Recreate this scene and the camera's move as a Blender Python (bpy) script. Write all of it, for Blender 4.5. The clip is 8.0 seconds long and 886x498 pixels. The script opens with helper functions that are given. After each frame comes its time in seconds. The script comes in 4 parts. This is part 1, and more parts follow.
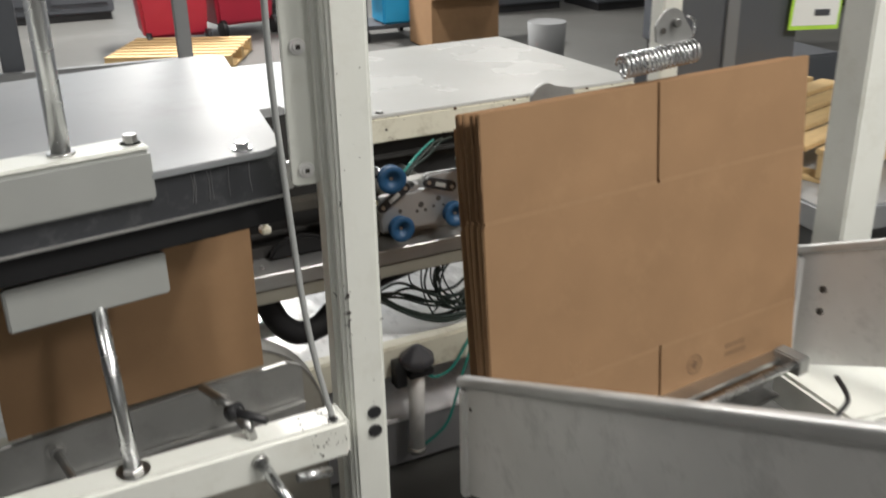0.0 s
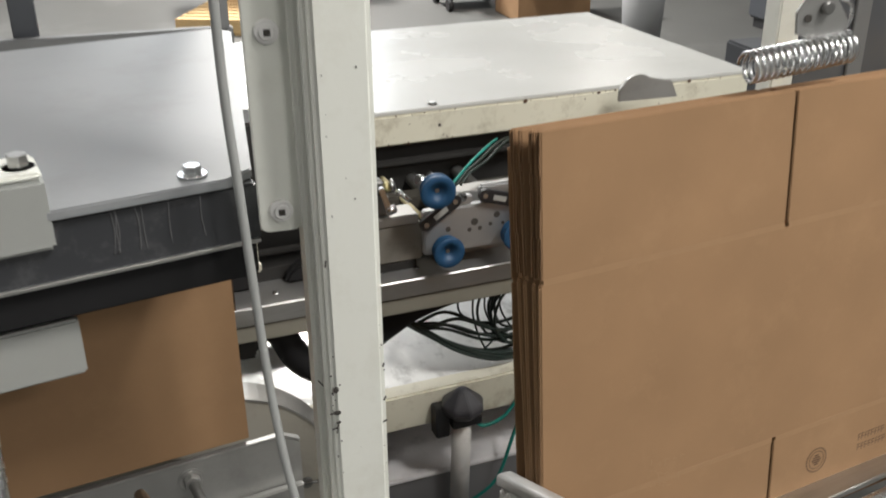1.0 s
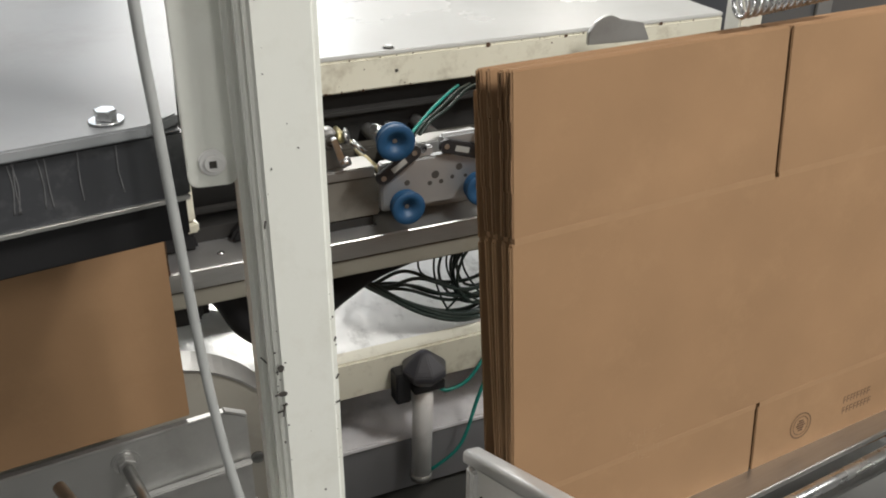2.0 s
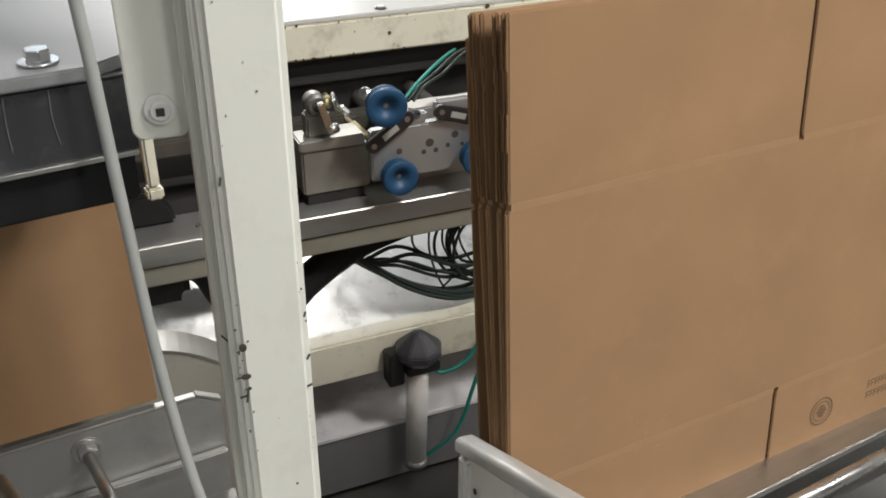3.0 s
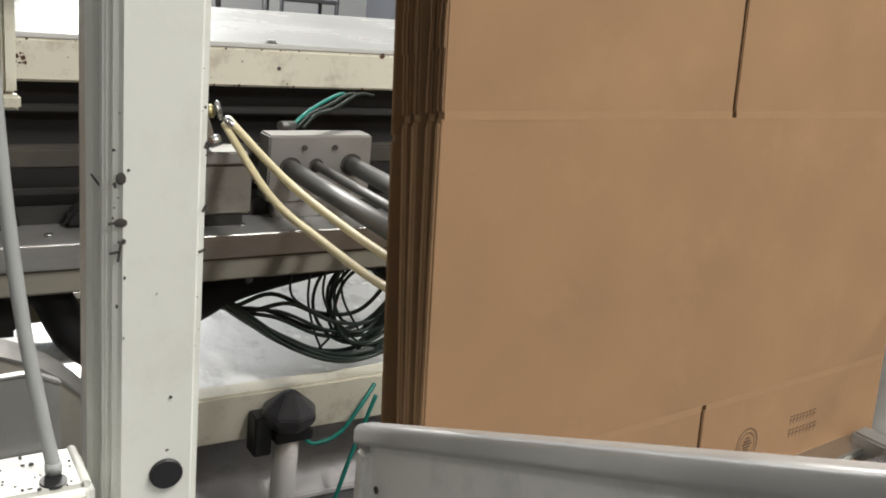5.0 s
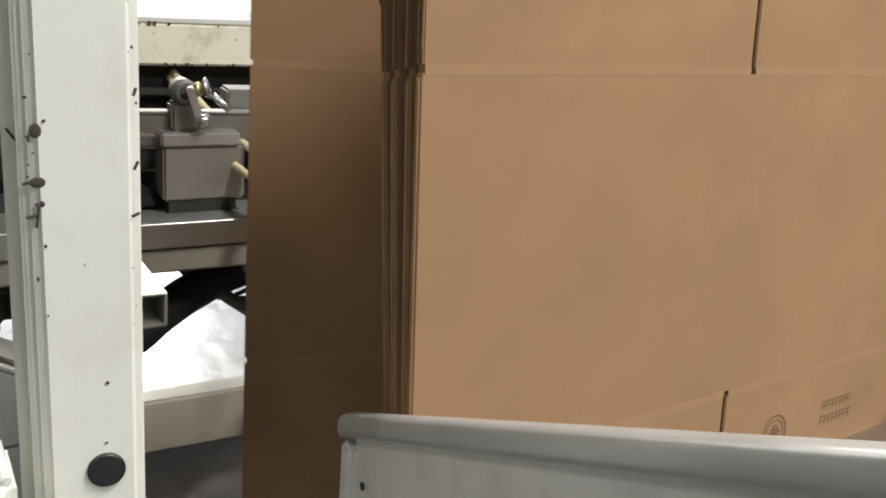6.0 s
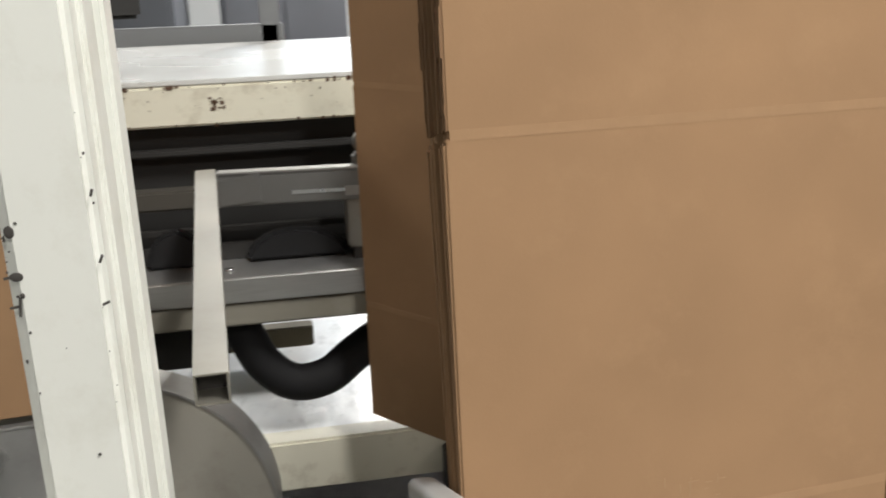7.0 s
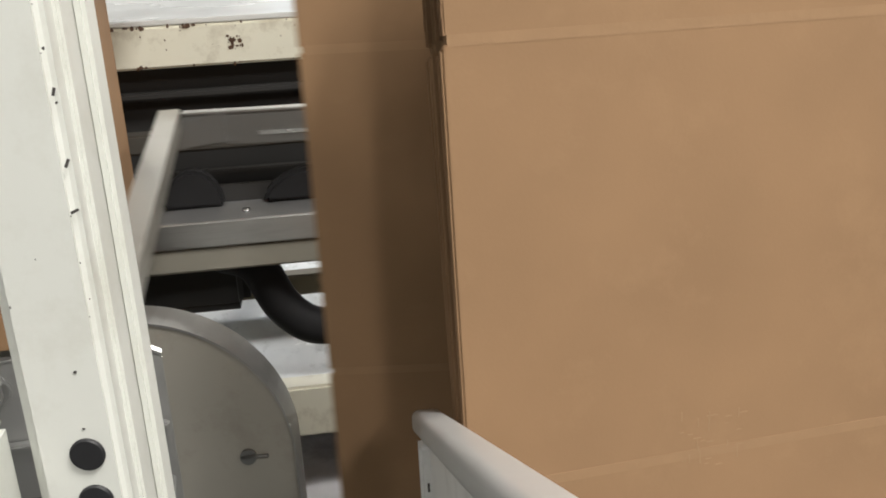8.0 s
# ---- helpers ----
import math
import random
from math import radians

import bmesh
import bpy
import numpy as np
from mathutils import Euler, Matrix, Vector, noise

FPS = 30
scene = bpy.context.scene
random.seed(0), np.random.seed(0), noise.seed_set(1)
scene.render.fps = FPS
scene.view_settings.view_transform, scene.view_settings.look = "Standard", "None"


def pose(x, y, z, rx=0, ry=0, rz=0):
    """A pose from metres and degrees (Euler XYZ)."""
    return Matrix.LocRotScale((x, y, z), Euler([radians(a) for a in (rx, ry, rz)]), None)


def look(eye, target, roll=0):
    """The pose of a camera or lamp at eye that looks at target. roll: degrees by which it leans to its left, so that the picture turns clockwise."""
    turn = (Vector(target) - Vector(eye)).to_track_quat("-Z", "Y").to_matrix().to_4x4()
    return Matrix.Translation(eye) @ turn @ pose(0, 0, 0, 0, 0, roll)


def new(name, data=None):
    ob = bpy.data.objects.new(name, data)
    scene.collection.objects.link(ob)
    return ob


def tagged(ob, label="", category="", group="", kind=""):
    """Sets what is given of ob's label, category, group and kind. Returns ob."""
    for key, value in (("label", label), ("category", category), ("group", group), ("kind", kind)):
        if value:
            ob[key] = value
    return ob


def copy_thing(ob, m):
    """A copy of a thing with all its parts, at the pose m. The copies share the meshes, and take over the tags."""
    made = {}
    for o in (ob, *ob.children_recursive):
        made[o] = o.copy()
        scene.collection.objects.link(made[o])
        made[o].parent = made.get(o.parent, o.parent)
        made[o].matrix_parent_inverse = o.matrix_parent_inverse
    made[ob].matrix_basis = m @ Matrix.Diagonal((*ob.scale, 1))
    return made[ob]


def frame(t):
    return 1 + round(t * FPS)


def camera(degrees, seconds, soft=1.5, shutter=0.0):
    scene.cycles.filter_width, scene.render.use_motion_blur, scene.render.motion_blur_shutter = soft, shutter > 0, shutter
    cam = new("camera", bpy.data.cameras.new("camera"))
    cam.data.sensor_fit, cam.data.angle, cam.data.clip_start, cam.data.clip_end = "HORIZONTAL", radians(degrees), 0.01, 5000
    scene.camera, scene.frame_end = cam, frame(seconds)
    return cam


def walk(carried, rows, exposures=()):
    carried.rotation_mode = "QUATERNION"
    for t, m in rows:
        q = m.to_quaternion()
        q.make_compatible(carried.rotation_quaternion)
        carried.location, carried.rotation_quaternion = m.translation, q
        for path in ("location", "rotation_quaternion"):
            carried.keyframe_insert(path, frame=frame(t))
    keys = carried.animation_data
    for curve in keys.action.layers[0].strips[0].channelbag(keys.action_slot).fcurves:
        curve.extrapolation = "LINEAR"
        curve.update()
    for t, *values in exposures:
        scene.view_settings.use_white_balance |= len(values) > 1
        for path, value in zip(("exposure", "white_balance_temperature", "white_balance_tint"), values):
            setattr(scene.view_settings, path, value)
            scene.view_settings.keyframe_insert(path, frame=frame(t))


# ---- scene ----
cam = camera(50.2, 8.0, 1.8, 0.45)
PATH = [
    (0, (-0.391, -1.371, 1.75), (0.28, 0.344, 0.97), -1.2),
    (0.5, (-0.244, -1.139, 1.74), (0.314, 0.629, 0.989), -2.1),
    (1, (-0.16, -0.925, 1.678), (0.34, 0.821, 0.84), -0.5),
    (1.5, (-0.147, -0.848, 1.647), (0.428, 0.846, 0.753), 0.1),
    (3, (-0.078, -0.714, 1.552), (0.48, 0.95, 0.592), 0.2),
    (3.5, (-0.088, -0.674, 1.486), (0.483, 0.994, 0.542), 0.6),
    (4, (-0.095, -0.62, 1.338), (0.548, 1.104, 0.554), 3.8),
    (4.5, (-0.122, -0.63, 1.264), (0.664, 1.093, 0.621), 3.6),
    (5, (-0.117, -0.657, 1.237), (0.771, 1.038, 0.656), 6.3),
    (5.2, (-0.08, -0.632, 1.224), (0.769, 1.081, 0.637), 4.6),
    (6.3, (-0.041, -0.602, 1.188), (0.78, 1.122, 0.594), 5.1),
    (6.5, (-0.02, -0.613, 1.228), (0.694, 1.16, 0.638), 3.1),
    (7, (0.208, -0.633, 1.235), (0.379, 1.273, 0.654), -2.0),
    (7.5, (0.24, -0.608, 1.193), (0.304, 1.292, 0.572), -2.7),
    (8, (0.246, -0.603, 1.184), (0.319, 1.286, 0.531), -3.0),
]
walk(cam, [(t, look(e, g, r)) for t, e, g, r in PATH], exposures=((0, -0.57), (1.5, -0.45), (3, -0.38), (4.5, -0.34), (5.2, -0.33), (6.3, -0.12), (8, -0.10)))

# ---- world, light ----
world = bpy.data.worlds.new("World")
scene.world = world
world.use_nodes = True
world.node_tree.nodes["Background"].inputs[0].default_value = (0.75, 0.82, 0.9, 1)
world.node_tree.nodes["Background"].inputs[1].default_value = 0.25
LAMP_W = 120.0


def area_lamp(x, y, z, sx, sy, watts, color=(1.0, 0.97, 0.92)):
    d = bpy.data.lights.new("area", "AREA")
    d.shape, d.size, d.size_y, d.energy, d.color = "RECTANGLE", sx, sy, watts, color
    o = new("hall_light_source", d)
    o.matrix_world = pose(x, y, z)
    return o


# ---- materials ----
def mat(name, color, rough=0.5, metal=0.0, var=0.15, scale=8.0, bump=0.0, bscale=60.0, stain=None, stain_amt=0.0,
        stain_scale=3.0, spec=0.5, stretch=(1, 1, 1), rough_var=0.1, emit=0.0, alpha=1.0, transmission=0.0, island=0.0):
    m = bpy.data.materials.new(name)
    m.use_nodes = True
    nt = m.node_tree
    N, L = nt.nodes, nt.links
    b = N["Principled BSDF"]
    tc = N.new("ShaderNodeTexCoord")
    mp = N.new("ShaderNodeMapping")
    mp.inputs["Scale"].default_value = stretch
    L.new(tc.outputs["Object"], mp.inputs[0])
    n1 = N.new("ShaderNodeTexNoise")
    n1.inputs["Scale"].default_value = scale
    n1.inputs["Detail"].default_value = 6
    L.new(mp.outputs[0], n1.inputs["Vector"])
    ramp = N.new("ShaderNodeMix")
    ramp.data_type = "RGBA"
    ramp.inputs[6].default_value = (*[c * (1 - var) for c in color], 1)
    ramp.inputs[7].default_value = (*[min(1, c * (1 + var)) for c in color], 1)
    L.new(n1.outputs["Fac"], ramp.inputs[0])
    out = ramp.outputs[2]
    if stain:
        n2 = N.new("ShaderNodeTexNoise")
        n2.inputs["Scale"].default_value = stain_scale
        n2.inputs["Detail"].default_value = 8
        n2.inputs["Roughness"].default_value = 0.7
        L.new(mp.outputs[0], n2.inputs["Vector"])
        mr = N.new("ShaderNodeMapRange")
        mr.inputs[1].default_value, mr.inputs[2].default_value = 0.52, 0.72
        mr.inputs[3].default_value, mr.inputs[4].default_value = 0.0, stain_amt
        L.new(n2.outputs["Fac"], mr.inputs[0])
        mx = N.new("ShaderNodeMix")
        mx.data_type = "RGBA"
        L.new(mr.outputs[0], mx.inputs[0])
        L.new(out, mx.inputs[6])
        mx.inputs[7].default_value = (*stain, 1)
        out = mx.outputs[2]
    if island:
        oi = N.new("ShaderNodeObjectInfo")
        hv = N.new("ShaderNodeHueSaturation")
        mr2 = N.new("ShaderNodeMapRange")
        mr2.inputs[3].default_value, mr2.inputs[4].default_value = 1 - island, 1 + island
        L.new(oi.outputs["Random"], mr2.inputs[0])
        L.new(mr2.outputs[0], hv.inputs["Value"])
        L.new(out, hv.inputs["Color"])
        out = hv.outputs[0]
    L.new(out, b.inputs["Base Color"])
    rr = N.new("ShaderNodeMapRange")
    rr.inputs[3].default_value = max(0.02, rough - rough_var)
    rr.inputs[4].default_value = min(1, rough + rough_var)
    L.new(n1.outputs["Fac"], rr.inputs[0])
    L.new(rr.outputs[0], b.inputs["Roughness"])
    b.inputs["Metallic"].default_value = metal
    b.inputs["Specular IOR Level"].default_value = spec
    b.inputs["Transmission Weight"].default_value = transmission
    if emit:
        b.inputs["Emission Color"].default_value = (*color, 1)
        b.inputs["Emission Strength"].default_value = emit
    if bump:
        n3 = N.new("ShaderNodeTexNoise")
        n3.inputs["Scale"].default_value = bscale
        n3.inputs["Detail"].default_value = 4
        L.new(mp.outputs[0], n3.inputs["Vector"])
        bp = N.new("ShaderNodeBump")
        bp.inputs["Strength"].default_value = bump
        bp.inputs["Distance"].default_value = 0.002
        L.new(n3.outputs["Fac"], bp.inputs["Height"])
        L.new(bp.outputs[0], b.inputs["Normal"])
    return m


WHITE = mat("white_enamel", (0.76, 0.77, 0.72), 0.38, var=0.04, scale=4, stain=(0.45, 0.42, 0.33), stain_amt=0.25, stain_scale=9, bump=0.06, bscale=90)
CREAM = mat("aged_cream_enamel", (0.68, 0.66, 0.55), 0.42, var=0.06, scale=5, stain=(0.25, 0.2, 0.13), stain_amt=0.5, stain_scale=14, bump=0.06, bscale=80)
TOPW = mat("white_table_sheet", (0.57, 0.575, 0.56), 0.26, var=0.04, scale=3, stain=(0.5, 0.5, 0.47), stain_amt=0.4, stain_scale=5)
COVM = mat("hazy_cover_sheet", (0.26, 0.27, 0.28), 0.45, var=0.06, scale=2.5, stain=(0.2, 0.2, 0.2), stain_amt=0.5, stain_scale=5, rough_var=0.08, spec=0.22)
STEEL = mat("brushed_stainless", (0.55, 0.55, 0.54), 0.34, 1.0, var=0.12, scale=10, stretch=(2, 30, 30), bump=0.08, bscale=40, stain=(0.33, 0.32, 0.3), stain_amt=0.4, stain_scale=2)
DIM = mat("dim_steel", (0.22, 0.22, 0.215), 0.5, 0.8, var=0.2, scale=7, stain=(0.12, 0.115, 0.11), stain_amt=0.5, stain_scale=6, bump=0.08, bscale=50)
GUARDM = mat("frosted_stainless", (0.80, 0.795, 0.785), 0.45, 0.15, var=0.1, scale=9, stain=(0.36, 0.36, 0.35), stain_amt=0.4, stain_scale=12, bump=0.1, bscale=70)
DULL = mat("dull_stainless", (0.42, 0.42, 0.41), 0.5, 0.85, var=0.15, scale=7, stain=(0.22, 0.21, 0.2), stain_amt=0.5, stain_scale=5, bump=0.1, bscale=50)
ALU = mat("machined_aluminium", (0.46, 0.47, 0.48), 0.45, 0.75, var=0.08, scale=14, bump=0.05, bscale=120)
GREYPL = mat("grey_plate", (0.40, 0.41, 0.395), 0.5, 0.25, var=0.08, scale=9, stain=(0.4, 0.4, 0.38), stain_amt=0.4, stain_scale=6)
CHROME = mat("chromed_rod", (0.68, 0.69, 0.7), 0.27, 1.0, var=0.08, scale=20, rough_var=0.08)
BLACK = mat("black_plastic", (0.018, 0.018, 0.02), 0.45, var=0.2, scale=12)
DARKG = mat("dark_grey_guide", (0.04, 0.042, 0.047), 0.42, var=0.2, scale=6, stain=(0.25, 0.25, 0.25), stain_amt=0.25, stain_scale=22)
RUBBER = mat("matt_black_rubber", (0.012, 0.012, 0.013), 0.75, var=0.2, scale=12, spec=0.25)
PALE = mat("rubbed_kraft", (0.335, 0.214, 0.122), 0.85, var=0.2, scale=40, spec=0.2)
# Near-black base colour stands in for shade inside and under the machine.
SHADE_BLACK = mat("shade_black", (0.02, 0.019, 0.018), 0.7, var=0.3, scale=7)
CREASE = mat("kraft_fold", (0.322, 0.200, 0.111), 0.8, var=0.12, scale=30, bump=0.15, bscale=90, spec=0.2)
BROWN = mat("kraft_board", (0.300, 0.183, 0.100), 0.8, var=0.2, scale=4.5, stain=(0.352, 0.219, 0.121), stain_amt=0.6, stain_scale=7, stretch=(1.3, 1, 1.3), bump=0.05, bscale=220, spec=0.2)
BROWN2 = mat("kraft_board_edge", (0.23, 0.138, 0.077), 0.9, var=0.25, scale=40, stretch=(1, 1, 0.1), bump=0.2, bscale=120, spec=0.15, island=0.25)
INK = mat("brown_print", (0.12, 0.07, 0.041), 0.85, var=0.2, scale=60)
SLOT = mat("dark_slot_edge", (0.05, 0.028, 0.015), 0.95, var=0.2, scale=30)
BLUE = mat("blue_suction_rubber", (0.011, 0.06, 0.14), 0.5, var=0.2, scale=20)
HOSEG = mat("grey_conduit", (0.34, 0.35, 0.345), 0.38, var=0.1, scale=20)
CREAMH = mat("cream_air_hose", (0.72, 0.64, 0.40), 0.4, var=0.08, scale=20)
TEAL = mat("teal_air_tube", (0.015, 0.24, 0.20), 0.35, var=0.1, scale=20)
GREENC = mat("dark_green_cable", (0.012, 0.022, 0.018), 0.4, var=0.2, scale=20)
CHIP = mat("bare_chip", (0.05, 0.045, 0.04), 0.8, var=0.3, scale=60)
RUST = mat("rusty_chip", (0.09, 0.05, 0.03), 0.9, var=0.4, scale=90)
DECK = mat("smeared_sheet_deck", (0.90, 0.91, 0.90), 0.24, 0.0, spec=0.9, var=0.1, scale=30, stain=(0.3, 0.3, 0.29), stain_amt=0.85, stain_scale=12, stretch=(1, 0.6, 1), bump=0.6, bscale=26)
FLOOR = mat("sealed_concrete", (0.09, 0.09, 0.086), 0.5, var=0.1, scale=0.7, stain=(0.22, 0.22, 0.21), stain_amt=0.5, stain_scale=0.5)
WALLM = mat("hall_wall", (0.42, 0.43, 0.43), 0.85, var=0.1, scale=0.6)
DARKW = mat("dark_equipment", (0.055, 0.06, 0.07), 0.6, var=0.3, scale=1.5)
GREYW = mat("grey_equipment", (0.17, 0.175, 0.18), 0.6, var=0.15, scale=2)
CEILM = mat("hall_ceiling", (0.6, 0.6, 0.58), 0.9, var=0.05, scale=0.5)
RED = mat("red_bin_plastic", (0.45, 0.02, 0.05), 0.45, var=0.1, scale=3)
CYAN = mat("blue_crate_plastic", (0.02, 0.30, 0.55), 0.45, var=0.1, scale=5)
WOOD = mat("pale_pallet_wood", (0.50, 0.35, 0.17), 0.75, var=0.25, scale=12, stretch=(1, 8, 8))
# Glow of the added roof panels.
ROOFM = mat("added_roof_pane", (0.9, 0.95, 1.0), 0.3, emit=2.2, var=0.0)
SKYM = mat("daylight_pane", (0.78, 0.88, 1.0), 0.3, emit=3.0, var=0.0)
LAMPM = mat("lamp_tube", (1.0, 0.98, 0.95), 0.5, emit=14.0, var=0.0)
PAPER = mat("white_paper", (0.8, 0.82, 0.8), 0.6, var=0.03)
LIME = mat("lime_border", (0.45, 0.75, 0.08), 0.6, var=0.03)
YELLOWM = mat("yellow_passivated", (0.55, 0.49, 0.27), 0.35, 0.85, var=0.1)


# ---- mesh helpers ----
def box(x0, x1, y0, y1, z0, z1, bevel=0.0, seg=2, bm=None):
    own = bm is None
    b = bmesh.new()
    r = bmesh.ops.create_cube(b, size=1)
    for v in r["verts"]:
        v.co = Vector(((x0 + x1) / 2 + v.co.x * (x1 - x0), (y0 + y1) / 2 + v.co.y * (y1 - y0), (z0 + z1) / 2 + v.co.z * (z1 - z0)))
    if bevel:
        bmesh.ops.bevel(b, geom=b.edges[:], offset=bevel, segments=seg, affect="EDGES", clamp_overlap=True)
    return b if own else merge(bm, b)


def merge(a, b, m=None):
    if m is not None:
        bmesh.ops.transform(b, matrix=m, verts=b.verts)
    me = bpy.data.meshes.new("tmp")
    b.to_mesh(me)
    b.free()
    a.from_mesh(me)
    bpy.data.meshes.remove(me)
    return a


def between(a, b):
    a, b = Vector(a), Vector(b)
    d = b - a
    return Matrix.Translation((a + b) / 2) @ d.to_track_quat("Z", "Y").to_matrix().to_4x4(), d.length


def cyl(a, b, r, r2=None, seg=20, bevel=0.0):
    m, h = between(a, b)
    bm = bmesh.new()
    bmesh.ops.create_cone(bm, cap_ends=True, segments=seg, radius1=r, radius2=r if r2 is None else r2, depth=h)
    if bevel:
        es = [e for e in bm.edges if abs(e.verts[0].co.z - e.verts[1].co.z) < 1e-6]
        bmesh.ops.bevel(bm, geom=es, offset=bevel, segments=2, affect="EDGES")
    bmesh.ops.transform(bm, matrix=m, verts=bm.verts)
    for f in bm.faces:
        f.smooth = len(f.verts) == 4
    return bm


def lathe(profile, seg=28):
    """Turned form round z; profile: (radius, height)."""
    bm = bmesh.new()
    rings = []
    for r, z in profile:
        rings.append([bm.verts.new((r * math.cos(2 * math.pi * i / seg), r * math.sin(2 * math.pi * i / seg), z)) for i in range(seg)])
    for a, b in zip(rings, rings[1:]):
        for i in range(seg):
            f = bm.faces.new((a[i], a[(i + 1) % seg], b[(i + 1) % seg], b[i]))
            f.smooth = True
    bm.faces.new(rings[0][::-1])
    bm.faces.new(rings[-1])
    return bm


def smooth_path(pts, n=8):
    pts = [Vector(p) for p in pts]
    out = []
    for i in range(len(pts) - 1):
        p0, p1, p2, p3 = pts[max(i - 1, 0)], pts[i], pts[i + 1], pts[min(i + 2, len(pts) - 1)]
        for k in range(n):
            t = k / n
            out.append(0.5 * (2 * p1 + (p2 - p0) * t + (2 * p0 - 5 * p1 + 4 * p2 - p3) * t * t + (3 * p1 - p0 - 3 * p2 + p3) * t ** 3))
    return out + [pts[-1]]


def tube(pts, r, seg=10, n=8, smooth=True):
    path = smooth_path(pts, n) if smooth else [Vector(p) for p in pts]
    bm = bmesh.new()
    rings = []
    side = None
    for i, p in enumerate(path):
        d = (path[min(i + 1, len(path) - 1)] - path[max(i - 1, 0)]).normalized()
        if side is None:
            side = d.orthogonal().normalized()
        side = (side - d * side.dot(d)).normalized()
        up = d.cross(side)
        rings.append([bm.verts.new(p + r * (math.cos(a) * side + math.sin(a) * up)) for a in [2 * math.pi * k / seg for k in range(seg)]])
    for a, b in zip(rings, rings[1:]):
        for k in range(seg):
            f = bm.faces.new((a[k], a[(k + 1) % seg], b[(k + 1) % seg], b[k]))
            f.smooth = True
    bm.faces.new(rings[0][::-1])
    bm.faces.new(rings[-1])
    return bm


def outline(pts, depth, axis="y", bevel=0.0):
    """A plate from a flat outline of (x, z), thick along y from 0 to depth."""
    bm = bmesh.new()
    vs = [bm.verts.new((x, 0, z)) for x, z in pts]
    f = bm.faces.new(vs)
    r = bmesh.ops.extrude_face_region(bm, geom=[f])
    for v in r["geom"]:
        if isinstance(v, bmesh.types.BMVert):
            v.co.y += depth
    bmesh.ops.recalc_face_normals(bm, faces=bm.faces)
    if bevel:
        bmesh.ops.bevel(bm, geom=bm.edges[:], offset=bevel, segments=2, affect="EDGES", clamp_overlap=True)
    return bm


def arc(cx, cz, r, a0, a1, n=10):
    return [(cx + r * math.cos(radians(a0 + (a1 - a0) * i / n)), cz + r * math.sin(radians(a0 + (a1 - a0) * i / n))) for i in range(n + 1)]


def finish(name, bm, material):
    bmesh.ops.recalc_face_normals(bm, faces=bm.faces)
    me = bpy.data.meshes.new(name)
    bm.to_mesh(me)
    bm.free()
    me.materials.append(material)
    return me


def part(name, bm, material, parent, label=""):
    o = new(name, finish(name, bm, material))
    o.parent = parent
    if label:
        tagged(o, label)
    return o


def thing(name, label, category, bm=None, material=None, group="", kind="", at=(0, 0, 0)):
    o = new(name, finish(name, bm, material) if bm is not None else None)
    o.location = at
    return tagged(o, label, category, group, kind)


def structure(name, bm, material, label, category="structure"):
    return tagged(new(name, finish(name, bm, material)), label, category, "", "structure")


def nut(x, y, z, r=0.011, h=0.009, axis="z"):
    bm = bmesh.new()
    bmesh.ops.create_cone(bm, cap_ends=True, segments=6, radius1=r, radius2=r, depth=h)
    bmesh.ops.bevel(bm, geom=bm.edges[:], offset=r * 0.08, segments=1, affect="EDGES")
    w = cyl((0, 0, -h / 2 - 0.002), (0, 0, -h / 2), r * 1.5, seg=18)
    merge(bm, w)
    m = Matrix.Translation((x, y, z)) @ (pose(0, 0, 0, 90, 0, 0) if axis == "y" else Matrix())
    bmesh.ops.transform(bm, matrix=m, verts=bm.verts)
    return bm


def chips(seed, n, x0, x1, z0, z1, y, size=0.003, spread=1.6):
    """Small flakes of lost paint on a face that looks towards -y."""
    rnd = random.Random(seed)
    bm = bmesh.new()
    for _ in range(n):
        cx, cz, s = rnd.uniform(x0, x1), rnd.uniform(z0, z1), size * rnd.uniform(0.3, spread)
        k = rnd.randint(5, 8)
        sx, sz = rnd.uniform(0.5, 1.5), rnd.uniform(0.5, 1.5)
        vs = [bm.verts.new((cx + s * sx * rnd.uniform(0.5, 1) * math.cos(2 * math.pi * i / k), y, cz + s * sz * rnd.uniform(0.5, 1) * math.sin(2 * math.pi * i / k))) for i in range(k)]
        f = bm.faces.new(vs)
        r = bmesh.ops.extrude_face_region(bm, geom=[f])
        for v in r["geom"]:
            if isinstance(v, bmesh.types.BMVert):
                v.co.y -= 0.0006
    return bm


# ---- hall ----
structure("floor", box(-14, 14, -8, 16, -0.1, 0.0), FLOOR, "grey sealed concrete factory floor", "floor")
structure("wall_north", box(-14, 14, 16, 16.2, 0, 6), WALLM, "grey painted factory wall", "wall")
structure("wall_south", box(-14, 14, -8.2, -8, 0, 6), WALLM, "grey painted factory wall", "wall")
structure("wall_east", box(14, 14.2, -8, 16, 0, 6), WALLM, "grey painted factory wall", "wall")
structure("wall_west", box(-14.2, -14, -8, 16, 0, 6), WALLM, "grey painted factory wall", "wall")
structure("ceiling", box(-14, 14, -8, 16, 6, 6.2), CEILM, "pale factory ceiling", "ceiling")


